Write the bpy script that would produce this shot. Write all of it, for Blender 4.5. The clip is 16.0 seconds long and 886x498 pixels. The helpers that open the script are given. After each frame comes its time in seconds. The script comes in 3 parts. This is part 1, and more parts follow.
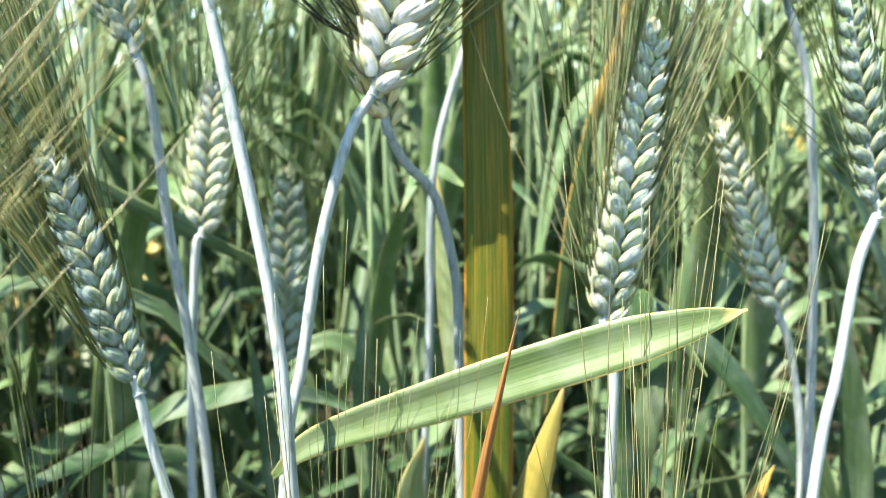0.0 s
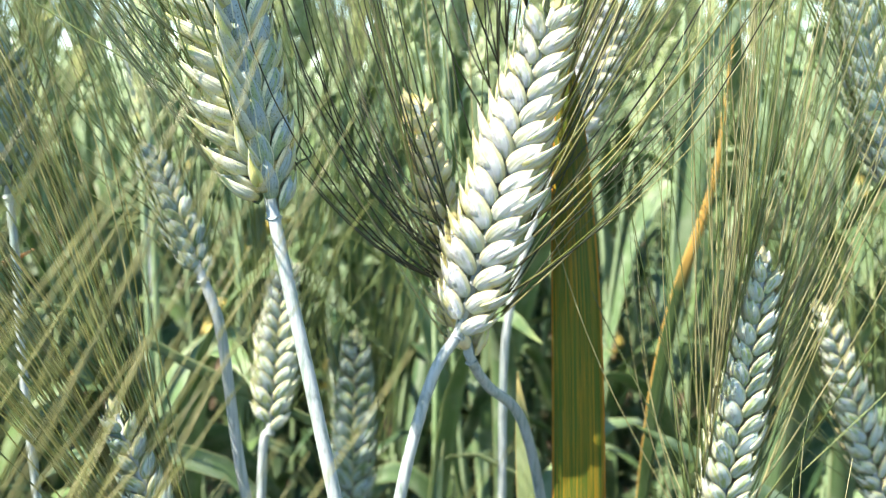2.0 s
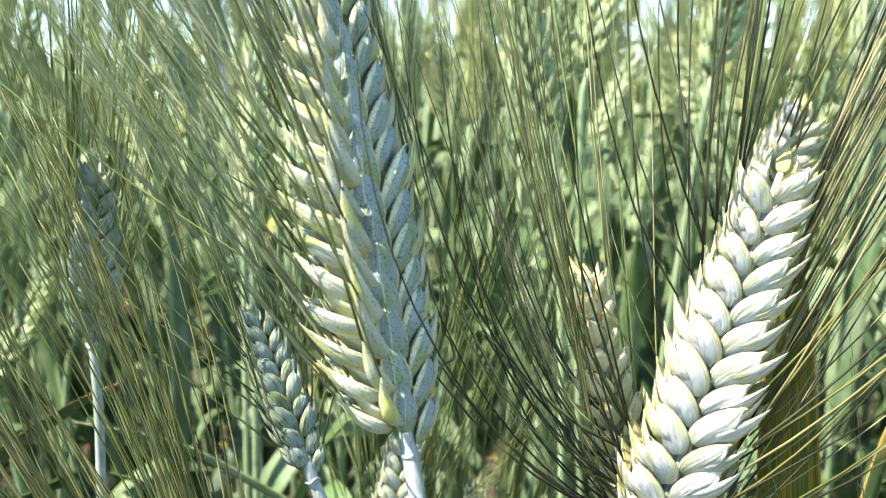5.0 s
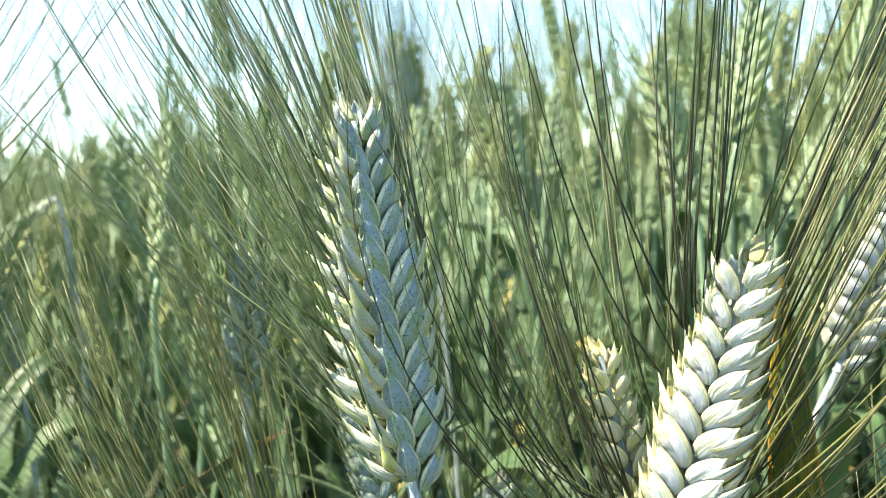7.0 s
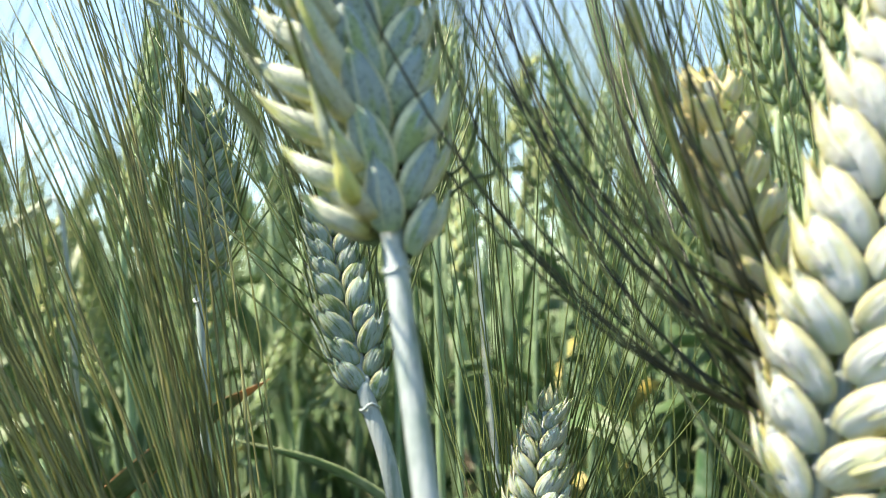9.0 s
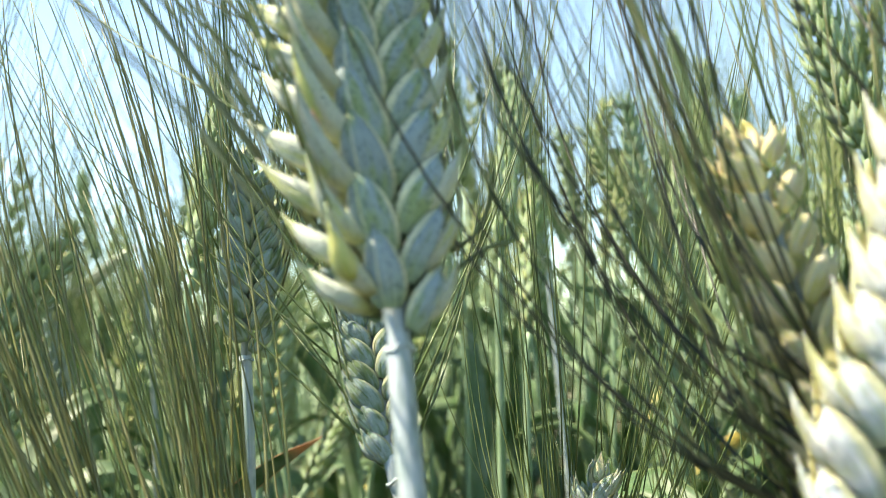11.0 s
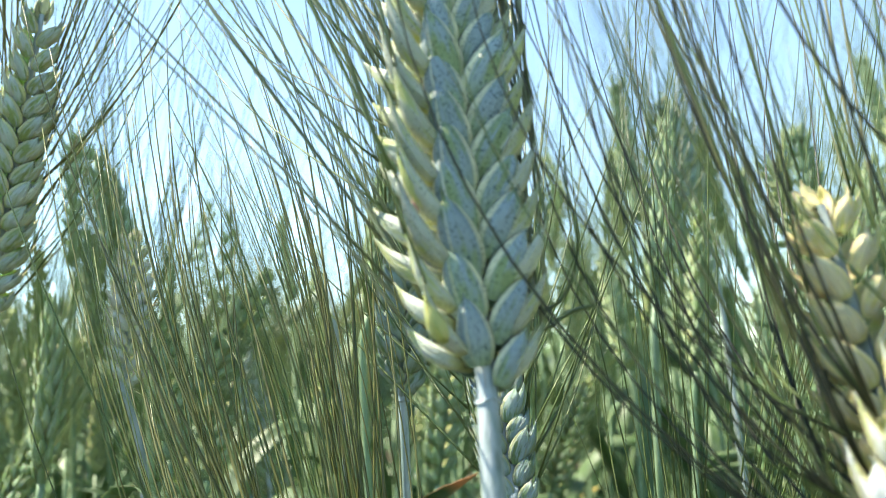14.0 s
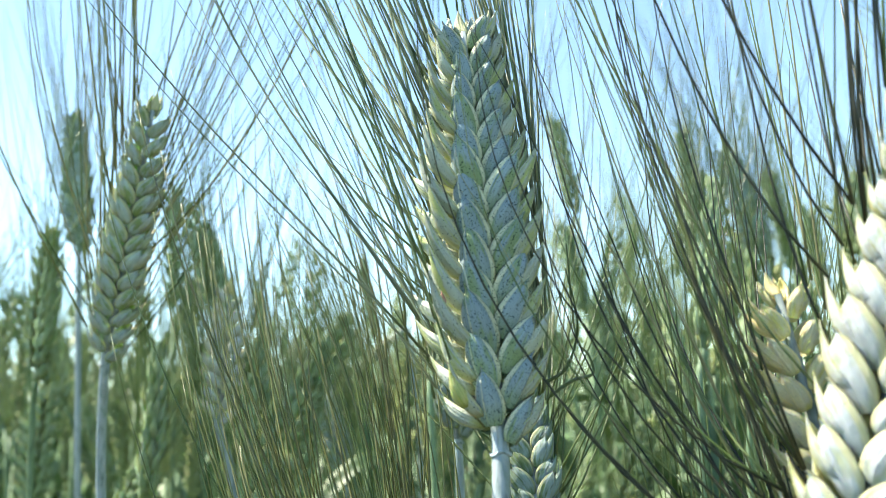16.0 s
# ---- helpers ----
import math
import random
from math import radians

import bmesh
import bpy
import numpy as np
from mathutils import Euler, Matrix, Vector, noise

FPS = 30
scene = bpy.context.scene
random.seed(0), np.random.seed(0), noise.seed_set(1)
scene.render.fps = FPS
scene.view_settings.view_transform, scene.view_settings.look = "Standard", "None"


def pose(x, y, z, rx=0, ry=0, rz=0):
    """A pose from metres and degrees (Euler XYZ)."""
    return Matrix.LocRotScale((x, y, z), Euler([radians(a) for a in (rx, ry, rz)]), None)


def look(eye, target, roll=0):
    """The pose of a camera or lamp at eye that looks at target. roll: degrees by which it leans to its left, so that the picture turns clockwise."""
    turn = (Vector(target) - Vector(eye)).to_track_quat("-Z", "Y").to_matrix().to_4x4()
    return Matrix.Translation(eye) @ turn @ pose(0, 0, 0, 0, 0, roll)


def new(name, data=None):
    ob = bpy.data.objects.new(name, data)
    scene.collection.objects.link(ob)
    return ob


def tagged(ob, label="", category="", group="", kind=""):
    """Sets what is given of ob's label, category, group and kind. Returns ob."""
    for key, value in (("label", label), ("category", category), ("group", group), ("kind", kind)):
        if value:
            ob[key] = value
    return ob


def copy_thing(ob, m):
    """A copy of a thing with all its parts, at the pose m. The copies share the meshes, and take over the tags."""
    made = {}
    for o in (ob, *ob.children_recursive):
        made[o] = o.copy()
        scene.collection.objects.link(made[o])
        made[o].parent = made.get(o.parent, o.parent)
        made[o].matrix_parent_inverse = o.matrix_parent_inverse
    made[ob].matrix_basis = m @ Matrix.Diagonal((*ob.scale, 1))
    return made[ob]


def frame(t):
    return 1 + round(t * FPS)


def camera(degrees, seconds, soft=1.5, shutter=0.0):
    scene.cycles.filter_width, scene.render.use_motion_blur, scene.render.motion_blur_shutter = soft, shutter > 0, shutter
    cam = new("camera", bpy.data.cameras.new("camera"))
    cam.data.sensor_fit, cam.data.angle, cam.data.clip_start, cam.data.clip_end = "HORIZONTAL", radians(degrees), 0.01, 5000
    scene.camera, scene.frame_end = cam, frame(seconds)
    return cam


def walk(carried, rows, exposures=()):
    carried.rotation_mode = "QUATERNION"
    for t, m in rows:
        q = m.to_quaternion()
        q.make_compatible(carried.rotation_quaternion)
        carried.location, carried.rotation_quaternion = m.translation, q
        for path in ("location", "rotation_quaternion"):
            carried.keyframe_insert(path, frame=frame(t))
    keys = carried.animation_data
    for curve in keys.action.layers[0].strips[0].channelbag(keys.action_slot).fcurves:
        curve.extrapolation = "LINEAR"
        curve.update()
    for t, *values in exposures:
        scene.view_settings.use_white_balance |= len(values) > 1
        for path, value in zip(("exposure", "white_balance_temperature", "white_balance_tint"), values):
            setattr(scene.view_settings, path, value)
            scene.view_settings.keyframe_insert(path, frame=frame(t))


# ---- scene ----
cam = camera(52.8, 16.0, soft=0.9)
# seconds, the eye, and its turn in degrees
ROWS = [
    (0.0, 0.0000, 0.0000, 0.7200, 79.00, -0.00, 0.00),
    (0.5, -0.0030, 0.0106, 0.7395, 78.08, 0.68, 1.20),
    (1.0, -0.0025, 0.0203, 0.7544, 78.35, 0.72, 2.19),
    (1.5, -0.0041, 0.0255, 0.7665, 79.65, 0.75, 2.18),
    (2.0, -0.0110, 0.0277, 0.7764, 79.14, 0.82, 2.69),
    (2.5, -0.0160, 0.0353, 0.7838, 79.47, 0.96, 3.23),
    (3.0, -0.0211, 0.0513, 0.7873, 80.07, 1.08, 3.44),
    (3.5, -0.0340, 0.0757, 0.7896, 78.52, 1.44, 4.74),
    (4.0, -0.0359, 0.0807, 0.7948, 79.21, 0.99, 4.45),
    (6.5, 0.0107, 0.0730, 0.8136, 81.70, 2.04, 22.33),
    (7.0, 0.0251, 0.0661, 0.8127, 84.53, 3.14, 25.74),
    (7.5, 0.0236, 0.0504, 0.7822, 90.54, 3.65, 26.35),
    (8.0, 0.0330, 0.0506, 0.7533, 89.95, 3.53, 28.32),
    (8.5, 0.0147, 0.0928, 0.7371, 91.17, 1.53, 28.56),
    (9.0, -0.0032, 0.1290, 0.7467, 91.69, 3.19, 28.97),
    (9.5, -0.0150, 0.1522, 0.7493, 93.55, 1.86, 32.52),
    (12.0, 0.0108, 0.1245, 0.7507, 94.96, 3.09, 35.20),
    (12.5, 0.0110, 0.1199, 0.7506, 95.65, 2.88, 36.36),
    (13.0, 0.0146, 0.1210, 0.7512, 96.41, 2.89, 40.36),
    (13.5, 0.0205, 0.1293, 0.7506, 96.97, 2.44, 44.85),
    (14.0, 0.0209, 0.1353, 0.7524, 97.34, 2.93, 47.07),
    (14.5, 0.0295, 0.1352, 0.7546, 97.80, 3.52, 49.32),
    (15.0, 0.0348, 0.1362, 0.7550, 98.62, 3.27, 51.55),
    (15.5, 0.0413, 0.1335, 0.7544, 98.96, 2.45, 52.27),
    (16.0, 0.0496, 0.1227, 0.7565, 99.45, 2.36, 52.60),
]
walk(cam, [(t, pose(*row)) for t, *row in ROWS], [(0.0, 1.54, 7250, 12), (3.5, 1.52, 7500, 18), (6.5, 1.44, 7350, 13), (8.5, 1.24, 7600, 12), (9.5, 1.24, 7850, 12), (12.0, 1.34, 7550, 11), (16.0, 1.24, 7050, 8)])

# the lens: a small aperture held close to its subject
cam.data.dof.use_dof = True
cam.data.dof.focus_distance = 0.168
cam.data.dof.aperture_fstop = 25.0

# ---- light ----
SUN_AZ, SUN_EL = radians(238.0), radians(56.0)
world = bpy.data.worlds.new("sky")
scene.world = world
world.use_nodes = True
wn = world.node_tree.nodes
sky = wn.new("ShaderNodeTexSky")
sky.sky_type = "NISHITA"
sky.sun_disc = False
sky.sun_elevation, sky.sun_rotation = SUN_EL, SUN_AZ
sky.altitude = 1300
sky.air_density, sky.dust_density, sky.ozone_density = 0.7, 0.15, 0.35
hue = wn.new("ShaderNodeMix")
hue.data_type, hue.blend_type = "RGBA", "MULTIPLY"
hue.inputs[0].default_value, hue.inputs[7].default_value = 1.0, (0.95, 1.04, 0.97, 1)
world.node_tree.links.new(sky.outputs[0], hue.inputs[6])
world.node_tree.links.new(hue.outputs[2], wn["Background"].inputs[0])
wn["Background"].inputs[1].default_value = 0.22
sun = new("sun", bpy.data.lights.new("sun", "SUN"))
sun.data.energy, sun.data.angle, sun.data.color = 5.8, radians(0.5), (1.0, 0.95, 0.86)
SUN = Vector((math.sin(SUN_AZ) * math.cos(SUN_EL), math.cos(SUN_AZ) * math.cos(SUN_EL), math.sin(SUN_EL)))
sun.matrix_world = look(SUN * 20, (0, 0, 0))


# ---- materials ----
def shader(name, rough=0.5, spec=0.4):
    m = bpy.data.materials.new(name)
    m.use_nodes = True
    b = m.node_tree.nodes["Principled BSDF"]
    b.inputs["Roughness"].default_value = rough
    b.inputs["Specular IOR Level"].default_value = spec
    return m, m.node_tree.nodes, m.node_tree.links, b


def coords(n, l, scale, per_object=True):
    """Object coordinates, stretched, shifted by a random amount for each object."""
    tc, mp = n.new("ShaderNodeTexCoord"), n.new("ShaderNodeMapping")
    mp.inputs["Scale"].default_value = scale
    l.new(tc.outputs["Object"], mp.inputs["Vector"])
    if per_object:
        oi, mul = n.new("ShaderNodeObjectInfo"), n.new("ShaderNodeMath")
        mul.operation, mul.inputs[1].default_value = "MULTIPLY", 37.0
        l.new(oi.outputs["Random"], mul.inputs[0])
        l.new(mul.outputs[0], mp.inputs["Location"])
    return mp.outputs[0]


def grain(n, l, vec, scale, detail=3.0, rough=0.55):
    t = n.new("ShaderNodeTexNoise")
    t.inputs["Scale"].default_value, t.inputs["Detail"].default_value, t.inputs["Roughness"].default_value = scale, detail, rough
    l.new(vec, t.inputs["Vector"])
    return t.outputs["Fac"]


def ramp(n, l, fac, stops):
    r = n.new("ShaderNodeValToRGB")
    el = r.color_ramp.elements
    while len(el) < len(stops):
        el.new(0.5)
    for e, (p, c) in zip(el, stops):
        e.position, e.color = p, (*c, 1)
    l.new(fac, r.inputs[0])
    return r.outputs[0]


def mix(n, l, fac, a, b, kind="MIX"):
    m = n.new("ShaderNodeMix")
    m.data_type, m.blend_type = "RGBA", kind
    if isinstance(fac, float):
        m.inputs[0].default_value = fac
    else:
        l.new(fac, m.inputs[0])
    for sock, c in ((m.inputs[6], a), (m.inputs[7], b)):
        if isinstance(c, tuple):
            sock.default_value = (*c, 1)
        else:
            l.new(c, sock)
    return m.outputs[2]


def relief(n, l, b, height, strength, dist):
    bp = n.new("ShaderNodeBump")
    bp.inputs["Strength"].default_value, bp.inputs["Distance"].default_value = strength, dist
    l.new(height, bp.inputs["Height"])
    l.new(bp.outputs[0], b.inputs["Normal"])


def tint(n, l, col, amount=0.25):
    """Brightness that differs a little from object to object."""
    oi, r = n.new("ShaderNodeObjectInfo"), n.new("ShaderNodeMapRange")
    r.inputs["To Min"].default_value, r.inputs["To Max"].default_value = 1 - amount, 1 + amount * 0.6
    l.new(oi.outputs["Random"], r.inputs["Value"])
    hs = n.new("ShaderNodeHueSaturation")
    l.new(r.outputs[0], hs.inputs["Value"])
    l.new(col, hs.inputs["Color"])
    return hs.outputs[0]


def husk_material(name, wax, flesh, margin, translucent=0.2, dots=0.28, foot_to=0.16):
    """Waxy husk: a pale bloom over green flesh, rubbed off in streaks along the veins, with a thin yellowish margin and dark specks."""
    m, n, l, b = shader(name, 0.62, 0.22)
    uv, mp, sep = n.new("ShaderNodeUVMap"), n.new("ShaderNodeMapping"), n.new("ShaderNodeSeparateXYZ")
    uv.uv_map = "blade"
    mp.inputs["Scale"].default_value = (9, 1.3, 1)
    oi, mul = n.new("ShaderNodeObjectInfo"), n.new("ShaderNodeMath")
    mul.operation, mul.inputs[1].default_value = "MULTIPLY", 53.0
    l.new(oi.outputs["Random"], mul.inputs[0])
    l.new(mul.outputs[0], mp.inputs["Location"])
    l.new(uv.outputs[0], mp.inputs["Vector"])
    l.new(uv.outputs[0], sep.inputs[0])
    vein = grain(n, l, mp.outputs[0], 1.0, 3)
    patch = grain(n, l, coords(n, l, (1, 1, 0.5)), 230, 4)
    add = n.new("ShaderNodeMath")
    add.operation = "ADD"
    l.new(vein, add.inputs[0])
    l.new(patch, add.inputs[1])
    half = n.new("ShaderNodeMath")
    half.operation, half.inputs[1].default_value = "MULTIPLY", 0.5
    l.new(add.outputs[0], half.inputs[0])
    col = ramp(n, l, half.outputs[0], [(0.42, flesh), (0.51, wax), (0.70, tuple(min(1, c * 1.15) for c in wax))])
    edge = ramp(n, l, sep.outputs[0], [(0.34, (1, 1, 1)), (0.42, (0.9, 0.9, 0.9)), (0.50, (0, 0, 0))])
    col = mix(n, l, edge, col, margin)
    keel = ramp(n, l, sep.outputs[0], [(0.93, (0, 0, 0)), (0.98, (0.75, 0.75, 0.75))])
    col = mix(n, l, keel, col, margin)
    foot = ramp(n, l, sep.outputs[1], [(0.0, (0.85, 0.85, 0.85)), (foot_to, (0.0, 0.0, 0.0))])
    col = mix(n, l, foot, col, flesh)
    speck = ramp(n, l, grain(n, l, coords(n, l, (1, 1, 1)), 2800, 2), [(dots, (0.26, 0.32, 0.34)), (dots + 0.07, (1, 1, 1))])
    col = mix(n, l, 1.0, col, speck, "MULTIPLY")
    l.new(tint(n, l, col, 0.15), b.inputs["Base Color"])
    relief(n, l, b, half.outputs[0], 0.9, 0.0011)
    b.inputs["Subsurface Weight"].default_value = translucent
    b.inputs["Subsurface Radius"].default_value = (0.6, 0.9, 0.3)
    b.inputs["Subsurface Scale"].default_value = 0.0012
    return m


HUSK = husk_material("waxy_husk", (0.42, 0.52, 0.49), (0.26, 0.35, 0.14), (0.52, 0.55, 0.33))
# bluish bloom, toned darker and bluer for shade; the inner husk creamier, as sunlit
HUSK_BLOOM = husk_material("shade_toned_bloomed_husk", (0.28, 0.37, 0.39), (0.25, 0.34, 0.17), (0.70, 0.70, 0.48), 0.05, 0.355, 0.40)
HUSK_BLOOM_IN = husk_material("bloomed_inner_husk", (0.46, 0.51, 0.42), (0.44, 0.50, 0.20), (0.60, 0.60, 0.36), 0.08, 0.32)
HUSK_INNER = husk_material("waxy_inner_husk", (0.50, 0.56, 0.47), (0.40, 0.47, 0.22), (0.60, 0.58, 0.34), 0.12)
HUSK_PALE = husk_material("pale_husk", (0.55, 0.60, 0.60), (0.47, 0.52, 0.36), (0.55, 0.55, 0.34), 0.15, 0.26, 0.2)
HUSK_PALE_IN = husk_material("pale_inner_husk", (0.53, 0.57, 0.52), (0.44, 0.46, 0.22), (0.50, 0.47, 0.22))
HUSK_GOLD = husk_material("yellowing_husk", (0.66, 0.62, 0.42), (0.64, 0.60, 0.24), (0.84, 0.74, 0.38))
HUSK_GREY = husk_material("grey_green_husk", (0.30, 0.39, 0.35), (0.14, 0.21, 0.09), (0.36, 0.40, 0.24))
HUSK_FIELD = husk_material("green_husk", (0.34, 0.44, 0.28), (0.16, 0.26, 0.10), (0.38, 0.42, 0.19))
HUSK_YELLOW = husk_material("yellow_husk", (0.54, 0.55, 0.22), (0.34, 0.42, 0.10), (0.56, 0.52, 0.18))
HUSK_PINK = husk_material("pinkish_husk", (0.62, 0.36, 0.28), (0.50, 0.24, 0.14), (0.60, 0.40, 0.28))


def awn_material(name, low, high, spread=0.02):
    """Bristles: one colour at the husk, another towards the tip, glossy along their length."""
    m, n, l, b = shader(name, 0.34, 0.5)
    v = coords(n, l, (1, 1, 1))
    col = ramp(n, l, grain(n, l, v, 45, 2), [(0.36, low), (0.64, high)])
    l.new(tint(n, l, col, 0.4), b.inputs["Base Color"])
    tr, ms = n.new("ShaderNodeBsdfTranslucent"), n.new("ShaderNodeMixShader")
    l.new(col, tr.inputs["Color"])
    ms.inputs[0].default_value = 0.3
    l.new(b.outputs[0], ms.inputs[1])
    l.new(tr.outputs[0], ms.inputs[2])
    l.new(ms.outputs[0], n["Material Output"].inputs["Surface"])
    return m


AWN = awn_material("green_awn", (0.10, 0.16, 0.045), (0.24, 0.30, 0.12))
# near black: the shade on backlit awns is put into this colour
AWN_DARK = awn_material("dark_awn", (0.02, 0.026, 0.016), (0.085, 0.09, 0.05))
AWN_OLIVE = awn_material("olive_awn", (0.12, 0.15, 0.035), (0.28, 0.29, 0.11))
AWN_STOUT = awn_material("stout_awn", (0.20, 0.25, 0.13), (0.42, 0.45, 0.28))
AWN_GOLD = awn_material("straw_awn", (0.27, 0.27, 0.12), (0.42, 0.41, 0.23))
AWN_TAN = awn_material("tan_awn", (0.20, 0.22, 0.08), (0.36, 0.36, 0.17))
AWN_FIELD = awn_material("field_awn", (0.12, 0.20, 0.06), (0.27, 0.34, 0.145))


def stem_material(name, base, bloom, mark):
    m, n, l, b = shader(name, 0.46, 0.4)
    col = ramp(n, l, grain(n, l, coords(n, l, (1, 1, 0.02)), 900, 3), [(0.3, base), (0.55, bloom), (0.85, bloom)])
    spots = ramp(n, l, grain(n, l, coords(n, l, (1, 1, 0.35)), 420, 4), [(0.33, mark), (0.45, (1, 1, 1))])
    col = mix(n, l, 0.8, col, spots, "MULTIPLY")
    l.new(tint(n, l, col, 0.2), b.inputs["Base Color"])
    relief(n, l, b, grain(n, l, coords(n, l, (1, 1, 0.01)), 1500, 1), 0.4, 0.0003)
    return m


STEM = stem_material("waxy_stem", (0.22, 0.31, 0.28), (0.42, 0.49, 0.50), (0.5, 0.55, 0.52))
STEM_FIELD = stem_material("green_stem", (0.14, 0.25, 0.11), (0.26, 0.37, 0.22), (0.5, 0.55, 0.45))


def leaf_material(name, green, pale, edge, streak=None, bloom=0.4, dry_from=0.88):
    """Parallel veins across the blade; u runs across it and v along it."""
    m, n, l, b = shader(name, 0.45, 0.4)
    uv, mp = n.new("ShaderNodeUVMap"), n.new("ShaderNodeMapping")
    uv.uv_map = "blade"
    mp.inputs["Scale"].default_value = (40, 4.0, 1)
    l.new(uv.outputs[0], mp.inputs["Vector"])
    oi = n.new("ShaderNodeObjectInfo")
    l.new(oi.outputs["Random"], mp.inputs["Location"])
    vein = grain(n, l, mp.outputs[0], 1.0, 3)
    col = ramp(n, l, vein, [(0.32, green), (0.68, pale)])
    blotch = grain(n, l, coords(n, l, (1, 1, 1)), 70, 4)
    col = mix(n, l, ramp(n, l, blotch, [(0.45, (0, 0, 0)), (0.75, (bloom, bloom, bloom))]), col, (0.42, 0.50, 0.40))
    sep = n.new("ShaderNodeSeparateXYZ")
    l.new(uv.outputs[0], sep.inputs[0])
    if streak:
        mp2 = n.new("ShaderNodeMapping")
        mp2.inputs["Scale"].default_value = (38, 6.0, 1)
        l.new(uv.outputs[0], mp2.inputs["Vector"])
        st = grain(n, l, mp2.outputs[0], 1.0, 4, 0.7)
        col = mix(n, l, ramp(n, l, st, [(0.48, (0, 0, 0)), (0.61, (0.65, 0.65, 0.65))]), col, streak)
    tipw = n.new("ShaderNodeMapRange")
    tipw.inputs["From Min"].default_value, tipw.inputs["From Max"].default_value = dry_from, dry_from + 0.09
    l.new(sep.outputs[1], tipw.inputs["Value"])
    col = mix(n, l, tipw.outputs[0], col, edge)
    rim = n.new("ShaderNodeMath")
    rim.operation, rim.inputs[1].default_value, rim.inputs[2].default_value = "COMPARE", 0.5, 0.465
    l.new(sep.outputs[0], rim.inputs[0])
    col = mix(n, l, rim.outputs[0], edge, col)
    l.new(tint(n, l, col, 0.25), b.inputs["Base Color"])
    relief(n, l, b, vein, 0.2, 0.0003)
    tr, ms = n.new("ShaderNodeBsdfTranslucent"), n.new("ShaderNodeMixShader")
    l.new(col, tr.inputs["Color"])
    ms.inputs[0].default_value = 0.28
    l.new(b.outputs[0], ms.inputs[1])
    l.new(tr.outputs[0], ms.inputs[2])
    l.new(ms.outputs[0], n["Material Output"].inputs["Surface"])
    return m


LEAF = leaf_material("green_leaf", (0.026, 0.082, 0.034), (0.07, 0.145, 0.065), (0.12, 0.18, 0.07))
LEAF_FIELD = leaf_material("field_leaf", (0.065, 0.145, 0.05), (0.15, 0.25, 0.10), (0.20, 0.27, 0.11))
LEAF_BENT = leaf_material("bent_leaf", (0.085, 0.165, 0.055), (0.19, 0.275, 0.11), (0.66, 0.58, 0.22), bloom=0.35)
LEAF_PALE = leaf_material("pale_leaf", (0.20, 0.30, 0.12), (0.33, 0.42, 0.22), (0.62, 0.55, 0.24), bloom=0.6)
LEAF_RUST = leaf_material("rust_streaked_leaf", (0.045, 0.10, 0.014), (0.09, 0.155, 0.022), (0.50, 0.24, 0.04), (0.50, 0.26, 0.02), 0.03, 0.955)
LEAF_BLUE = leaf_material("bluish_leaf", (0.08, 0.17, 0.07), (0.17, 0.28, 0.14), (0.26, 0.32, 0.16), bloom=0.5)
LEAF_TIP = leaf_material("green_leaf_orange_tip", (0.04, 0.10, 0.035), (0.10, 0.17, 0.07), (0.56, 0.30, 0.14), dry_from=0.78)
LEAF_HALF = leaf_material("leaf_dry_at_the_end", (0.04, 0.10, 0.035), (0.10, 0.17, 0.06), (0.78, 0.50, 0.14), bloom=0.1, dry_from=0.52)
LEAF_DRY = leaf_material("dry_orange_leaf", (0.36, 0.16, 0.05), (0.55, 0.29, 0.10), (0.62, 0.38, 0.18), bloom=0.0)
LEAF_TURN = leaf_material("turning_leaf", (0.26, 0.28, 0.06), (0.44, 0.40, 0.10), (0.62, 0.44, 0.18), (0.52, 0.30, 0.08), 0.1)


def soil_material():
    m, n, l, b = shader("soil", 0.95, 0.1)
    v = coords(n, l, (1, 1, 1), False)
    col = ramp(n, l, grain(n, l, v, 18, 8), [(0.3, (0.06, 0.045, 0.03)), (0.7, (0.16, 0.12, 0.08))])
    l.new(col, b.inputs["Base Color"])
    relief(n, l, b, grain(n, l, v, 60, 6), 0.8, 0.02)
    return m


SOIL = soil_material()


# ---- geometry helpers ----
class Geo:
    """Vertices, faces and blade coordinates of one mesh in the making."""

    def __init__(self):
        self.v, self.f, self.m, self.uv = [], [], [], []

    def mesh(self, name, *mats):
        me = bpy.data.meshes.new(name)
        me.from_pydata(self.v, [], self.f)
        for mt in mats:
            me.materials.append(mt)
        me.polygons.foreach_set("use_smooth", [True] * len(self.f))
        if self.m:
            me.polygons.foreach_set("material_index", self.m)
        if self.uv:
            lay = me.uv_layers.new(name="blade")
            idx = np.zeros(len(me.loops), int)
            me.loops.foreach_get("vertex_index", idx)
            lay.data.foreach_set("uv", np.array(self.uv, np.float32)[idx].ravel())
        me.update()
        return me


def husk(g, m, length, width, depth, sides=8, rings=7, bow=0.10, tooth=0.0, rib=0.0):
    """A pointed boat-shaped husk along z, its keel towards x, put at m. u runs round it from the keel, v along it."""
    start = len(g.v)
    for r in range(rings):
        u = r / (rings - 1)
        w = math.sin(math.pi * (0.13 + 0.87 * u ** 0.72)) ** 1.05 * (1 - 0.2 * u * u)
        if r == 0:
            w = 0.38
        if r == rings - 1:
            w = 0.04
        off = bow * length * (math.sin(math.pi * u * 0.9) - 0.35 * u)
        side = tooth * width * u ** 3
        for s in range(sides):
            a = 2 * math.pi * s / sides
            c, q = math.cos(a), math.sin(a)
            w2 = w * (1 + rib * (1 if s % 2 else -1)) if 0 < r < rings - 1 else w
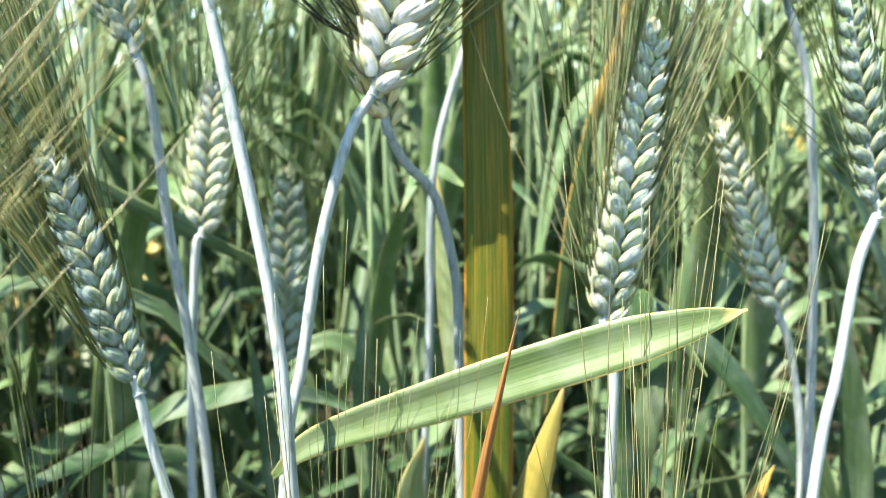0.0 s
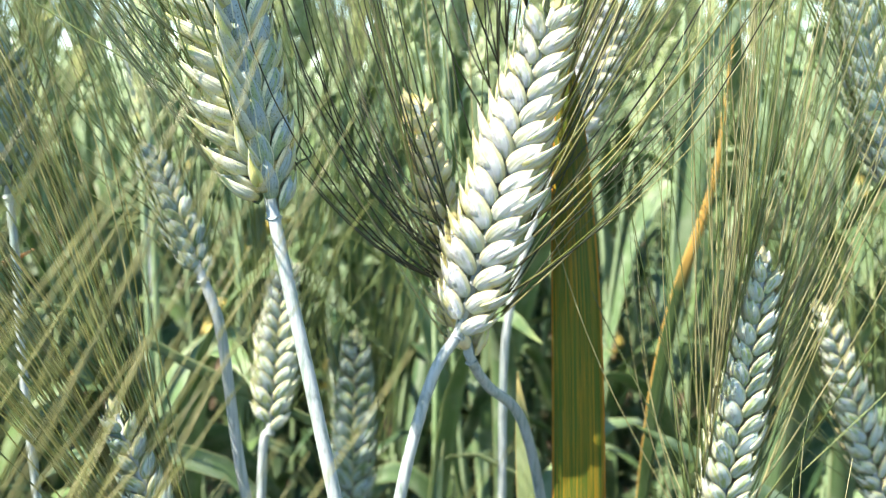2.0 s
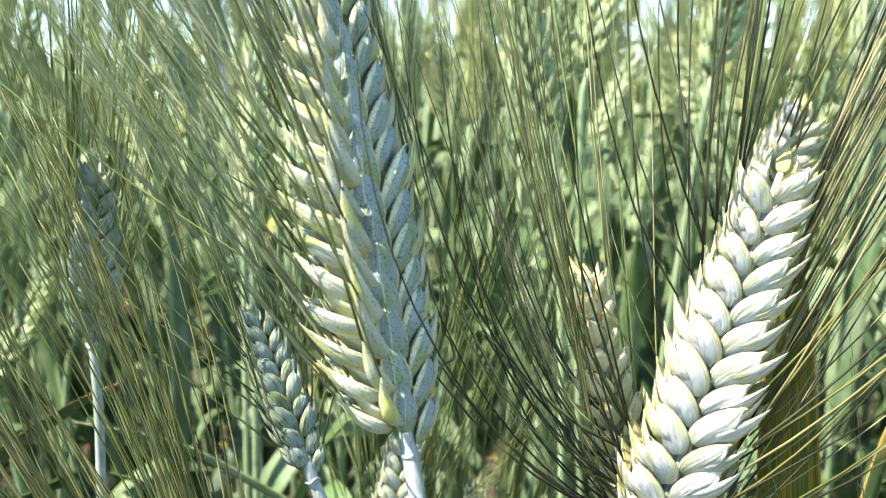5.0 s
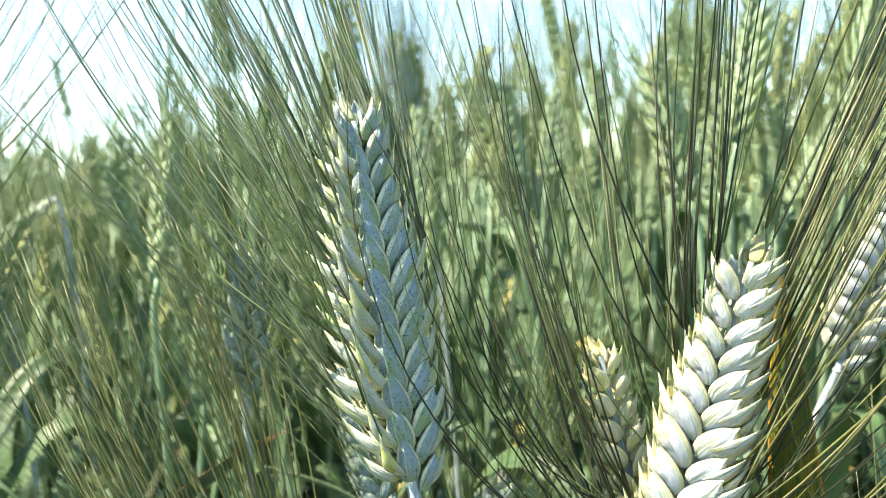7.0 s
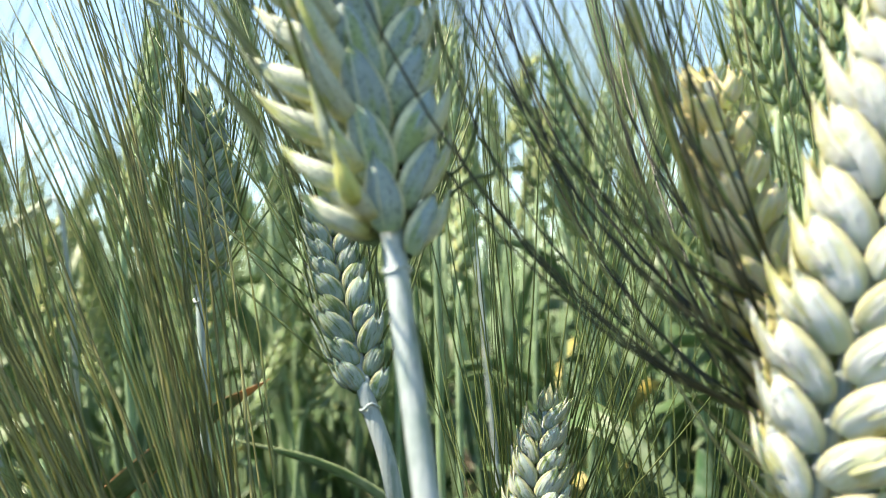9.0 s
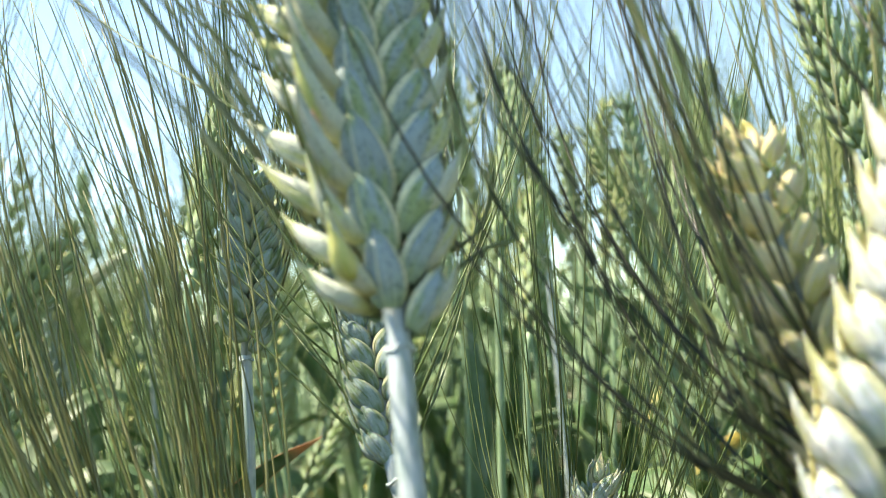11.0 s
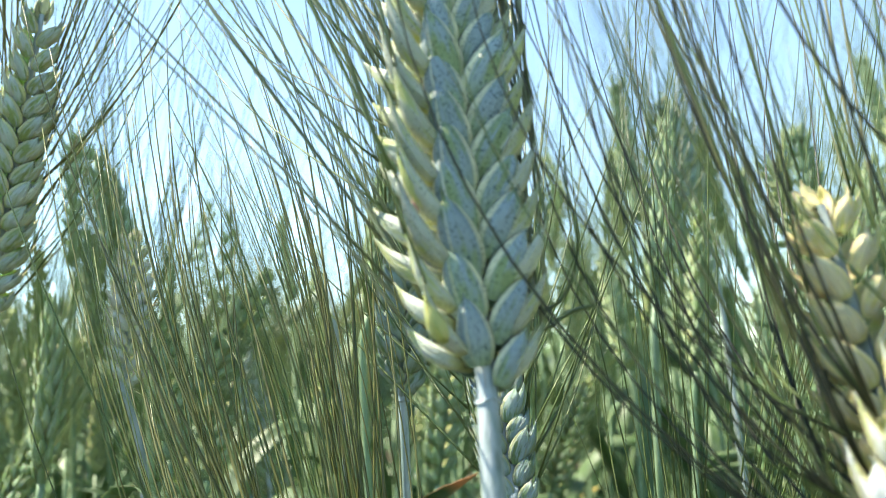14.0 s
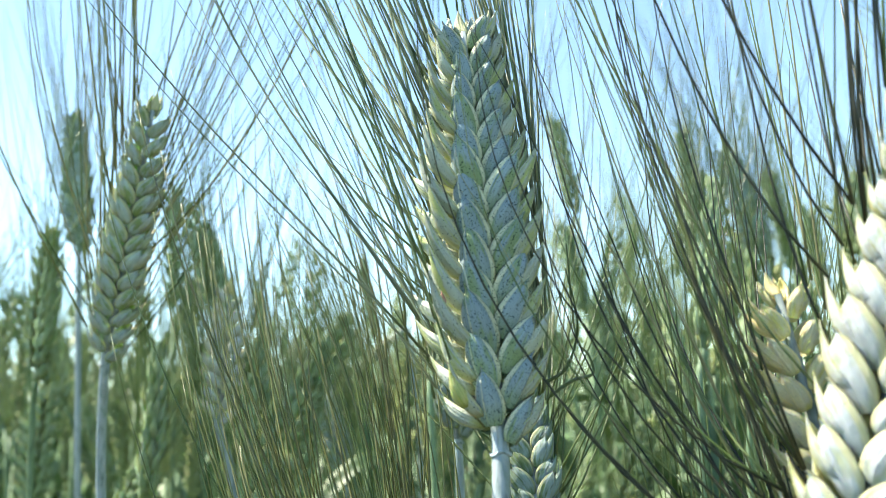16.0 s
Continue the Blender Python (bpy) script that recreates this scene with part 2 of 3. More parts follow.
            x = depth * 0.5 * w2 * c * (1.28 if s == 0 else 0.92 if c > 0 else 0.45)
            g.v.append(m @ Vector((off + x, side + width * 0.5 * w2 * q, u * length)))
            g.uv.append((abs(1 - 2 * s / sides), u))
    for r in range(rings - 1):
        for s in range(sides):
            a, b2 = start + r * sides + s, start + r * sides + (s + 1) % sides
            g.f.append((a, b2, b2 + sides, a + sides))
    g.f.append(tuple(start + s for s in reversed(range(sides))))
    g.f.append(tuple(start + (rings - 1) * sides + s for s in range(sides)))


# across a glume from its inner margin to its outer one: place, ridge, blade coordinate
RIM = [(-1.0, 0, 0.22), (-0.88, 0, 0.36), (-0.66, 0, 0.62), (-0.36, 0, 0.72), (-0.05, 0, 0.82), (0.24, 0.04, 0.88), (0.42, 0.26, 0.99), (0.60, 0.05, 0.85), (0.84, 0, 0.55), (1.0, 0, 0.40)]


def glume(g, m, length, width, depth, s, rings=9):
    """A broad boat-shaped shell that bulges towards x; its keel runs nearer the outer margin and ends in a small bent tooth."""
    start, k = len(g.v), 2 * len(RIM)
    for r in range(rings + 2):
        u = min(1.0, r / (rings - 1)) * 0.94 + max(0, r - rings + 1) * 0.05
        w = math.sin(math.pi * (0.17 + 0.76 * (u / 0.94) ** 0.82)) ** 0.85
        if r > rings - 2:
            w = (0.16, 0.10, 0.04)[r - rings + 1]
        swell = 0.30 + 0.70 * math.sin(math.pi * min(1.0, u * 0.76))
        lift = (0, 0.01, 0.05)[max(0, r - rings + 1)] * length
        for layer in (1, -1):
            for a, ridge, uu in RIM[::layer]:
                arch = (1 - abs(a) ** 1.8) ** 0.78 + ridge
                x = depth * swell * (arch * min(1, w * 1.6) - (0.0 if layer > 0 else 0.28)) + lift
                y = 0.5 * width * (w * a + 0.34 * u * u)
                g.v.append(m @ Vector((x, -s * y, u * length)))
                g.uv.append((uu if layer > 0 else 0.5, u))
    for r in range(rings + 1):
        for a in range(k):
            b2 = (a + 1) % k
            q = (start + r * k + a, start + r * k + b2, start + (r + 1) * k + b2, start + (r + 1) * k + a)
            g.f.append(q if s < 0 else q[::-1])


def tube(g, pts, radii, sides=8, mat=None):
    start, n = len(g.v), len(pts)
    up = Vector((1, 0.13, 0.07))
    for i, p in enumerate(pts):
        d = (pts[min(i + 1, n - 1)] - pts[max(i - 1, 0)]).normalized()
        x = (up - d * up.dot(d)).normalized()
        y = d.cross(x)
        for s in range(sides):
            a = 2 * math.pi * s / sides
            g.v.append(p + (x * math.cos(a) + y * math.sin(a)) * radii[i])
    for i in range(n - 1):
        for s in range(sides):
            a, b2 = start + i * sides + s, start + i * sides + (s + 1) % sides
            g.f.append((a, b2, b2 + sides, a + sides))
            if mat is not None:
                g.m.append(mat)
    g.f.append(tuple(start + s for s in reversed(range(sides))))
    g.f.append(tuple(start + (n - 1) * sides + s for s in range(sides)))
    if mat is not None:
        g.m += [mat, mat]


def smooth_line(pts, steps):
    """Catmull-Rom through the points."""
    pts = [Vector(p) for p in pts]
    p = [2 * pts[0] - pts[1], *pts, 2 * pts[-1] - pts[-2]]
    out = []
    for i in range(1, len(p) - 2):
        for k in range(steps):
            t = k / steps
            a, b2, c, d = p[i - 1], p[i], p[i + 1], p[i + 2]
            out.append(0.5 * (2 * b2 + (c - a) * t + (2 * a - 5 * b2 + 4 * c - d) * t * t + (3 * b2 - a - 3 * c + d) * t ** 3))
    out.append(pts[-1])
    return out


def blade(g, pts, widths, side, fold=0.25, ripple=0.0, cols=6, thick=0.00025, twist=0.0, mat=None):
    """A leaf blade with thickness along pts; side is the way across it at its base."""
    n, start = len(pts), len(g.v)
    side = Vector(side).normalized()
    for layer in (1, -1):
        for i, p in enumerate(pts):
            v = i / (n - 1)
            d = (pts[min(i + 1, n - 1)] - pts[max(i - 1, 0)]).normalized()
            x = (side - d * side.dot(d)).normalized()
            x = Matrix.Rotation(twist * v, 3, d) @ x
            nrm = d.cross(x)
            for c in range(cols + 1):
                u = c / cols * 2 - 1
                h = fold * abs(u) * widths[i] * 0.5 + ripple * math.sin(v * 17 + u * 2.0) * abs(u) * widths[i]
                g.v.append(p + x * (u * widths[i] * 0.5) + nrm * (h + layer * thick * (1 - 0.7 * abs(u))))
                g.uv.append((c / cols, v))
    row = cols + 1
    for layer in (0, 1):
        o = start + layer * n * row
        for i in range(n - 1):
            for c in range(cols):
                q = (o + i * row + c, o + i * row + c + 1, o + (i + 1) * row + c + 1, o + (i + 1) * row + c)
                g.f.append(q if layer == 0 else q[::-1])
    for i in range(n - 1):
        for c in (0, cols):
            a, b2 = start + i * row + c, start + (i + 1) * row + c
            q = (a, b2, b2 + n * row, a + n * row)
            g.f.append(q if c == 0 else q[::-1])
    if mat is not None:
        g.m += [mat] * ((n - 1) * (cols * 2 + 2))


def leaf_widths(n, w, base=0.5, tip=1.0, full=0.3):
    return [w * (base + (1 - base) * min(1, i / (n * full))) * max(0.02, 1 - (i / (n - 1)) ** (2.2 * tip)) for i in range(n)]


def part(name, me, parent, label="", m=None):
    """One mesh object under a thing or a part."""
    ob = new(name, me)
    ob.parent = parent
    if m is not None:
        ob.matrix_basis = m
    return tagged(ob, label)


# ---- one spikelet, and bristles of several bends ----
# side, x, y, z, length, width, depth, lean outwards, fan sideways
GLUMES = [(1, 0.0010, 0.0016, 0.0, 0.0110, 0.0052, 0.0017, 21, 12), (-1, 0.0010, 0.0016, 0.0, 0.0110, 0.0052, 0.0017, 21, 12)]
LEMMAS = [(1, 0.0022, 0.0008, 0.0014, 0.0126, 0.0044, 0.0030, 35, 11), (-1, 0.0022, 0.0008, 0.0014, 0.0126, 0.0044, 0.0030, 35, 11),
          (1, 0.0022, 0.0, 0.0036, 0.0118, 0.0042, 0.0030, 30, 0)]
# the same in a row that stands wide open, its florets swung to one side
SWING = -48
OPEN_GLUMES = [(1, 0.0006, 0.0017, 0.0, 0.0112, 0.0056, 0.0018, 6, 8), (-1, 0.0018, 0.0022, -0.0004, 0.0120, 0.0046, 0.0018, 44, 10)]
OPEN_LEMMAS = [(1, 0.0024, 0.0007, 0.0006, 0.0138, 0.0048, 0.0033, 49, 4), (-1, 0.0024, 0.0015, 0.0004, 0.0136, 0.0048, 0.0033, 47, 20),
               (1, 0.0022, 0.0012, 0.0020, 0.0132, 0.0048, 0.0033, 30, 14), (-1, 0.0022, 0.0010, 0.0020, 0.0132, 0.0048, 0.0033, 33, 8), (1, 0.0020, 0.0, 0.0034, 0.0120, 0.0038, 0.0028, 38, 0)]


def husk_pose(s, x, y, z, out, fan):
    return pose(x, s * y, z) @ pose(0, 0, 0, -s * fan, 0, 0) @ pose(0, 0, 0, 0, out, 0)


def spikelet_mesh(name, mat, inner, sides, rings, seed, gape=0.8, slim=1.0, glumes=GLUMES, lemmas=LEMMAS):
    """Two glumes outside, three lemmas between them, each lemma running out into the foot of its awn."""
    rng, g = random.Random(seed), Geo()
    for i, (s, x, y, z, ln, w, d, out, fan) in enumerate(glumes + lemmas):
        m = husk_pose(s, x, y, z, out * gape + rng.uniform(-2, 2), fan * gape + rng.uniform(-2, 2)) @ pose(0, 0, 0, 0, 0, s * (72 if i < 2 else 40 if i < 4 else 0))
        if lemmas is OPEN_LEMMAS and i:
            m = pose(0, 0, 0, 0, 0, SWING if out > 30 else 0) @ m
        k, cnt, w = rng.uniform(0.94, 1.06), len(g.f), w * slim
        if i < 2 and sides > 6:
            glume(g, m, ln * k, w, d, s, rings)
        else:
            husk(g, m, ln * k, w, d, sides, rings, 0.06 if i < 2 else 0.09, tooth=0.16 * s if i < 2 else 0.0, rib=0.05 if sides > 10 else 0.0)
        g.m += [0 if i < 2 else 1] * (len(g.f) - cnt)
    return g.mesh(name, mat, inner)


def awn_curve(length, a0, a1, wave, rng, segs):
    """Points of a bristle that leaves at a0 degrees from z and ends at a1, bending in xz."""
    pts, p, ph = [Vector((0, 0, 0))], Vector((0, 0, 0)), rng.uniform(0, 6)
    for i in range(segs):
        u = (i + 0.5) / segs
        a = radians(a0 + (a1 - a0) * u ** 0.6 + wave * math.sin(u * 5 + ph))
        b2 = radians(wave * math.cos(u * 4 + ph))
        p = p + Vector((math.sin(a), math.sin(b2), math.cos(a))) * (length / segs)
        pts.append(p.copy())
    return pts


def awn_mesh(name, mat, seed, a0, a1, segs=12, sides=4, thick=0.00021):
    rng, g = random.Random(seed), Geo()
    pts = awn_curve(0.115, a0, a1, 4, rng, segs)
    tube(g, pts, [thick * (1 - 0.72 * i / segs) for i in range(segs + 1)], sides)
    return g.mesh(name, mat)


def ear_places(n, length, bend, rng, taper=0.35, size=1.0):
    """Where each spikelet sits on the ear: pose, side, size."""
    out = []
    for i in range(n):
        u = (i + 0.2) / n
        s = 1 if i % 2 == 0 else -1
        k = (0.74 + 0.26 * min(1, u * 5)) * (1 - taper * max(0, u - 0.55) / 0.45) * rng.uniform(0.94, 1.06) * size
        m = pose(bend * u * u * length, 0, u * length * 0.92, 0, 0, 0 if s > 0 else 180)
        m = m @ pose(0.0006, 0, 0, rng.uniform(-3, 3), 3 - 9 * u + rng.uniform(-2, 2), rng.uniform(-5, 5))
        out.append((m @ Matrix.Diagonal((k, k, k, 1)), s, k, u))
    top = pose(bend * length, 0, length * 0.92, 0, -10, 90) @ Matrix.Diagonal((0.62 * size, 0.62 * size, 0.66 * size, 1))
    out.append((top, 0, 0.62, 1.0))
    return out


def axis_pose(base, tip, turn):
    """z from base to tip, x to the right of one who looks along +y, then turned about z."""
    z = (Vector(tip) - Vector(base)).normalized()
    x = Vector((1, 0, 0))
    x = (x - z * x.dot(z)).normalized()
    m = Matrix((x, z.cross(x), z)).transposed().to_4x4()
    return Matrix.Translation(base) @ m @ pose(0, 0, 0, 0, 0, turn)


def rachis_mesh(length, bend, mat):
    g = Geo()
    tube(g, [Vector((bend * u * u * length, 0, u * length * 0.95)) for u in (0, 0.2, 0.4, 0.6, 0.8, 1)], [0.0013, 0.0013, 0.0012, 0.0011, 0.001, 0.0006], 6)
    return g.mesh("ear", mat)


AWN_BENDS = [(38, 20), (30, 14), (25, 6), (20, 8), (14, 4), (46, 16), (8, 0), (34, 26), (56, 18), (68, 20), (50, 34), (78, 16), (90, 12)]


def awn_set(name, mat, thick=0.00021):
    return [awn_mesh(name, mat, 50 + i, a, b2, thick=thick) for i, (a, b2) in enumerate(AWN_BENDS)]


AWNS = {"green": awn_set("awn", AWN), "dark": awn_set("awn", AWN_DARK, 0.00025), "gold": awn_set("awn", AWN_GOLD), "olive": awn_set("awn", AWN_OLIVE, 0.00026), "tan": awn_set("awn", AWN_TAN, 0.0003), "stout": awn_set("awn", AWN_STOUT, 0.00027)}
GAPE = {"bloom": 1.0, "wax": 0.95, "pale": 1.2, "gold": 1.2, "grey": 0.85}
SPIKELETS = {k: [spikelet_mesh("spikelet", mt, mi, *fine, 7 + i, GAPE[k], slim) for i in range(4)] for k, mt, mi, fine, slim in
             (("bloom", HUSK_BLOOM, HUSK_BLOOM_IN, (16, 10), 1.0), ("wax", HUSK, HUSK_INNER, (8, 8), 1.25), ("pale", HUSK_PALE, HUSK_PALE_IN, (16, 10), 1.28),
              ("gold", HUSK_GOLD, HUSK_GOLD, (10, 9), 1.15), ("grey", HUSK_GREY, HUSK_GREY, (8, 8), 1.25))}
SPIKELETS["open"] = [spikelet_mesh("spikelet", HUSK_BLOOM, HUSK_BLOOM_IN, 12, 9, 17 + i, 1.0, 1.0, OPEN_GLUMES, OPEN_LEMMAS) for i in range(4)]


def stem_mesh(pts, r0, r1, mat=STEM, sides=10, steps=8):
    line = smooth_line(pts, steps)
    n, g = len(line), Geo()
    tube(g, line, [r0 + (r1 - r0) * (i / (n - 1)) for i in range(n)], sides)
    return g.mesh("stem", mat)


def wheat_plant(label, base, tip, turn, stem, husks="wax", awns=("green",), n=20, spread=1.0, awn_len=1.0, bend=0.0, seed=1,
                r=0.0013, pull=(0, 0, 0), jitter=2.5, awn_skip=0.12, size=1.0, asym=0.0, extra=1, fall=(1.2, 0.75), bare=(2, 2), lit_awns=(), opened=False, group="wheat close to the path"):
    """A wheat plant: stem to the ground, an ear of single spikelets, single awns."""
    rng = random.Random(seed)
    base, tip = Vector(base), Vector(tip)
    foot = Vector(stem[-1])
    ground = Vector((foot.x + (foot.x - base.x) * 0.6, foot.y + (foot.y - base.y) * 0.5 + 0.01, 0))
    root = new("wheat_plant")
    root.location = ground
    tagged(root, label, "wheat", group)
    inv = Matrix.Translation(-ground)
    length = (tip - base).length
    m = axis_pose(base, tip, turn)
    line = [base + (tip - base).normalized() * 0.004, base, *[Vector(p) for p in stem], Vector((ground.x, ground.y, foot.z * 0.5)) * 0.5 + foot * 0.5, ground]
    part("stem", stem_mesh([p - ground for p in line], r, r * 1.35), root)
    ear = part("ear", rachis_mesh(length, bend, STEM), root, m=inv @ m)
    g = Geo()
    ring = [Vector((0.0015 * math.cos(a), 0.0015 * math.sin(a), -0.001 + 0.0003 * math.sin(3 * a))) for a in np.linspace(0, 2 * math.pi, 17)]
    tube(g, ring, [0.00028] * 17, 5)
    part("collar", g.mesh("collar", STEM), ear)
    turn_in = m.to_3x3()
    lean_all = (turn_in.inverted() @ Matrix.Rotation(radians(pull[2]), 3, Vector((-pull[1], pull[0], 0)) if pull[2] else Vector((0, 0, 1))) @ turn_in).to_4x4()
    for pm, s, k, u in ear_places(n, length, bend, rng, size=size):
        wide_open = opened and s < 0 and u < 0.93
        part("spikelet", rng.choice(SPIKELETS["open" if wide_open else husks]), ear, m=pm)
        for sg, x, y, z, ln, w, d, out, fan in (OPEN_LEMMAS if wide_open else LEMMAS) * (extra + (3 if s < 0 and u < bare[0] < 1 else 0)):
            if rng.random() < (0.8 if s < 0 and bare[0] < u < bare[1] else awn_skip):
                continue
            swing = SWING if wide_open and out > 30 else 0
            end = pm @ pose(0, 0, 0, 0, 0, swing) @ husk_pose(sg, x, y, z, out * GAPE[husks], fan * GAPE[husks]) @ Vector((0, 0, ln * 0.95))
            az = (0 if s > 0 else 180) + (swing + rng.uniform(-20, 80) if wide_open else sg * rng.uniform(6, 42))
            if s == 0:
                az = rng.uniform(0, 360)
            lean = lean_all @ pose(0, 0, 0, rng.gauss(0, jitter), rng.gauss(0, jitter), 0)
            wide = spread * max(0.2, fall[0] - fall[1] * u) * (1 - asym * s) * (0.55 if y == 0 or wide_open and not swing else 1)
            bends = sorted(range(len(AWN_BENDS)), key=lambda q: abs(AWN_BENDS[q][0] - 34 * wide * rng.uniform(0.6, 1.3)))
            sc = awn_len * rng.uniform(0.8, 1.15)
            am = Matrix.Translation(end) @ lean @ pose(0, 0, 0, 0, 0, az) @ Matrix.Diagonal((sc, sc, sc, 1))
            # lit_awns: sunlit look by lighter colours, for one row and the top only
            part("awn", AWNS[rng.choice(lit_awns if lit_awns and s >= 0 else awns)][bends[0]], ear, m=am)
    return root


# ---- the ground ----
g = Geo()
for r in (0.0, 2.0, 20.0, 3000.0):
    for k in range(24):
        g.v.append(Vector((r * math.cos(k * math.pi / 12), r * math.sin(k * math.pi / 12), 0)))
for r in range(3):
    for k in range(24):
        a, b2 = r * 24 + k, r * 24 + (k + 1) % 24
        g.f.append((a, a + 24, b2 + 24, b2) if r else (a, a + 24, b2 + 24))
tagged(new("ground", g.mesh("ground", SOIL)), "dark brown field soil under the crop", "ground", kind="structure")

# ---- the plants close to the path ----
tall = wheat_plant("tall waxy green wheat ear with long spreading awns", (-0.0565, 0.2145, 0.7485), (-0.070, 0.222, 0.826), 60,
            [(-0.054, 0.212, 0.737), (-0.0466, 0.2055, 0.7035), (-0.039, 0.2005, 0.662), (-0.0355, 0.196, 0.6195)], husks="bloom", awns=("stout", "stout", "green"), seed=3, n=27, opened=True, spread=0.64, pull=(-0.93, -0.36, 12), asym=0.28, awn_skip=0.0, extra=1)
tall_ear = [c for c in tall.children if c.name.startswith("ear")][0]
to_ear = (Matrix.Translation(tall.location) @ tall_ear.matrix_basis).inverted()


def odd_husk(name, label, foot, end, width, mat):
    """A single husk of another colour on the tall ear."""
    foot, end, g = Vector(foot), Vector(end), Geo()
    husk(g, Matrix.Identity(4), (end - foot).length, width, width * 0.7, 12, 9)
    part(name, g.mesh(name, mat), tall_ear, label, to_ear @ axis_pose(foot, end, -60))


odd_husk("glume", "bright yellow-green glume", (-0.0579, 0.2093, 0.7549), (-0.0590, 0.2070, 0.7608), 0.0027, HUSK_YELLOW)
odd_husk("glume", "small pinkish glume tip", (-0.0614, 0.2087, 0.7710), (-0.0616, 0.2082, 0.7732), 0.0010, HUSK_PINK)
for curl in ([(-0.0554, 0.2245, 0.7560), (-0.0530, 0.2275, 0.7583), (-0.0511, 0.2302, 0.7593), (-0.0518, 0.2305, 0.7622), (-0.0530, 0.2289, 0.7661), (-0.0530, 0.2281, 0.7808)], [(-0.0557, 0.2239, 0.7582), (-0.0537, 0.2266, 0.7601), (-0.0525, 0.2283, 0.7644), (-0.0518, 0.2282, 0.7692), (-0.0529, 0.2274, 0.7766)]):
    g = Geo()
    line = smooth_line([to_ear @ Vector(p) for p in curl], 8)
    tube(g, line, [0.00034 * (1 - 0.6 * i / len(line)) for i in range(len(line))], 6)
    part("awn", g.mesh("awn", AWN), tall_ear, "curled awn at the foot of the ear")
# shaded awns coloured dark on one side, sunlit ones mostly straw on the other
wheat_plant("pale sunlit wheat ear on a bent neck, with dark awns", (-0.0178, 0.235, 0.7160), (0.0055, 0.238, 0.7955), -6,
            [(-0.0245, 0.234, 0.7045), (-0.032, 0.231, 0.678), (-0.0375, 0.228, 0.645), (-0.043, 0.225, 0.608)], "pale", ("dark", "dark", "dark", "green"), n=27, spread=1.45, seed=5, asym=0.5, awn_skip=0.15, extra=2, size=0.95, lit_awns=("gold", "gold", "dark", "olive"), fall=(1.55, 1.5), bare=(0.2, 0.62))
wheat_plant("small yellowing wheat ear on a drooping neck behind a pale one", (-0.0152, 0.2475, 0.7055), (-0.0288, 0.2485, 0.7735), 50,
            [(-0.011, 0.254, 0.696), (-0.002, 0.262, 0.684), (0.004, 0.266, 0.658), (0.005, 0.266, 0.631), (0.006, 0.266, 0.587)], "gold", ("gold", "green"), n=23, seed=6, size=0.74, awn_skip=0.6, spread=0.6)
wheat_plant("grey-green wheat ear leaning over on a bluish stem", (-0.084, 0.248, 0.727), (-0.099, 0.258, 0.760), 50,
            [(-0.080, 0.248, 0.713), (-0.078, 0.250, 0.678), (-0.074, 0.250, 0.645), (-0.070, 0.250, 0.595)], "grey", n=18, seed=7, size=0.60)
wheat_plant("leaning shaded wheat ear with a dense brush of olive awns", (-0.079, 0.220, 0.640), (-0.098, 0.220, 0.704), 30,
            [(-0.0768, 0.220, 0.627), (-0.0722, 0.221, 0.604), (-0.064, 0.222, 0.560)], "grey", n=24, spread=0.28, size=0.68, pull=(-1, 0, 7), jitter=4, awn_len=1.2, awn_skip=0.25, extra=2, seed=8, awns=("olive", "olive", "green", "tan"))
wheat_plant("waxy green wheat ear standing on a thin stem", (-0.079, 0.288, 0.669), (-0.073, 0.295, 0.721), 10,
            [(-0.082, 0.288, 0.657), (-0.087, 0.288, 0.576)], n=21, seed=9, size=0.78, spread=0.8)
wheat_plant("upright green wheat ear with long pale awns", (0.044, 0.235, 0.653), (0.056, 0.240, 0.736), 15,
            [(0.047, 0.235, 0.640), (0.047, 0.235, 0.603)], n=30, seed=10, awns=("green", "gold"), spread=0.75, size=0.76, extra=2, awn_skip=0.3)
wheat_plant("green wheat ear leaning to one side in half shade", (0.116, 0.299, 0.639), (0.091, 0.299, 0.707), 15,
            [(0.122, 0.299, 0.622), (0.129, 0.299, 0.571)], n=25, seed=11, spread=0.7, size=0.76)
wheat_plant("bluish wheat ear on a bowed waxy stem", (0.118, 0.240, 0.683), (0.104, 0.240, 0.745), 0,
            [(0.114, 0.240, 0.669), (0.111, 0.240, 0.638), (0.107, 0.240, 0.600)], "grey", n=21, seed=12, spread=0.7, size=0.62)
wheat_plant("tall wheat ear on a long straight bluish stem", (0.108, 0.288, 0.741), (0.089, 0.288, 0.800), 20,
            [(0.116, 0.288, 0.715), (0.122, 0.288, 0.662), (0.126, 0.288, 0.576)], "grey", n=22, seed=13, spread=0.7)
wheat_plant("dark green wheat ear deep in the crop", (-0.063, 0.340, 0.608), (-0.059, 0.340, 0.684), 10,
            [(-0.064, 0.340, 0.580), (-0.066, 0.342, 0.540)], "grey", n=22, seed=14, spread=0.6)
wheat_plant("small dark green wheat ear on a thin stem", (-0.150, 0.280, 0.745), (-0.146, 0.280, 0.790), 60,
            [(-0.150, 0.280, 0.725), (-0.152, 0.281, 0.690), (-0.152, 0.282, 0.620)], "grey", n=16, seed=15, r=0.0011, size=0.8, spread=0.6)
wheat_plant("wheat ear on a thin bent neck in the sun", (0.015, 0.350, 0.746), (0.034, 0.350, 0.800), 10,
            [(0.006, 0.350, 0.723), (-0.004, 0.350, 0.680), (-0.006, 0.350, 0.600)], n=20, seed=16, husks="pale")
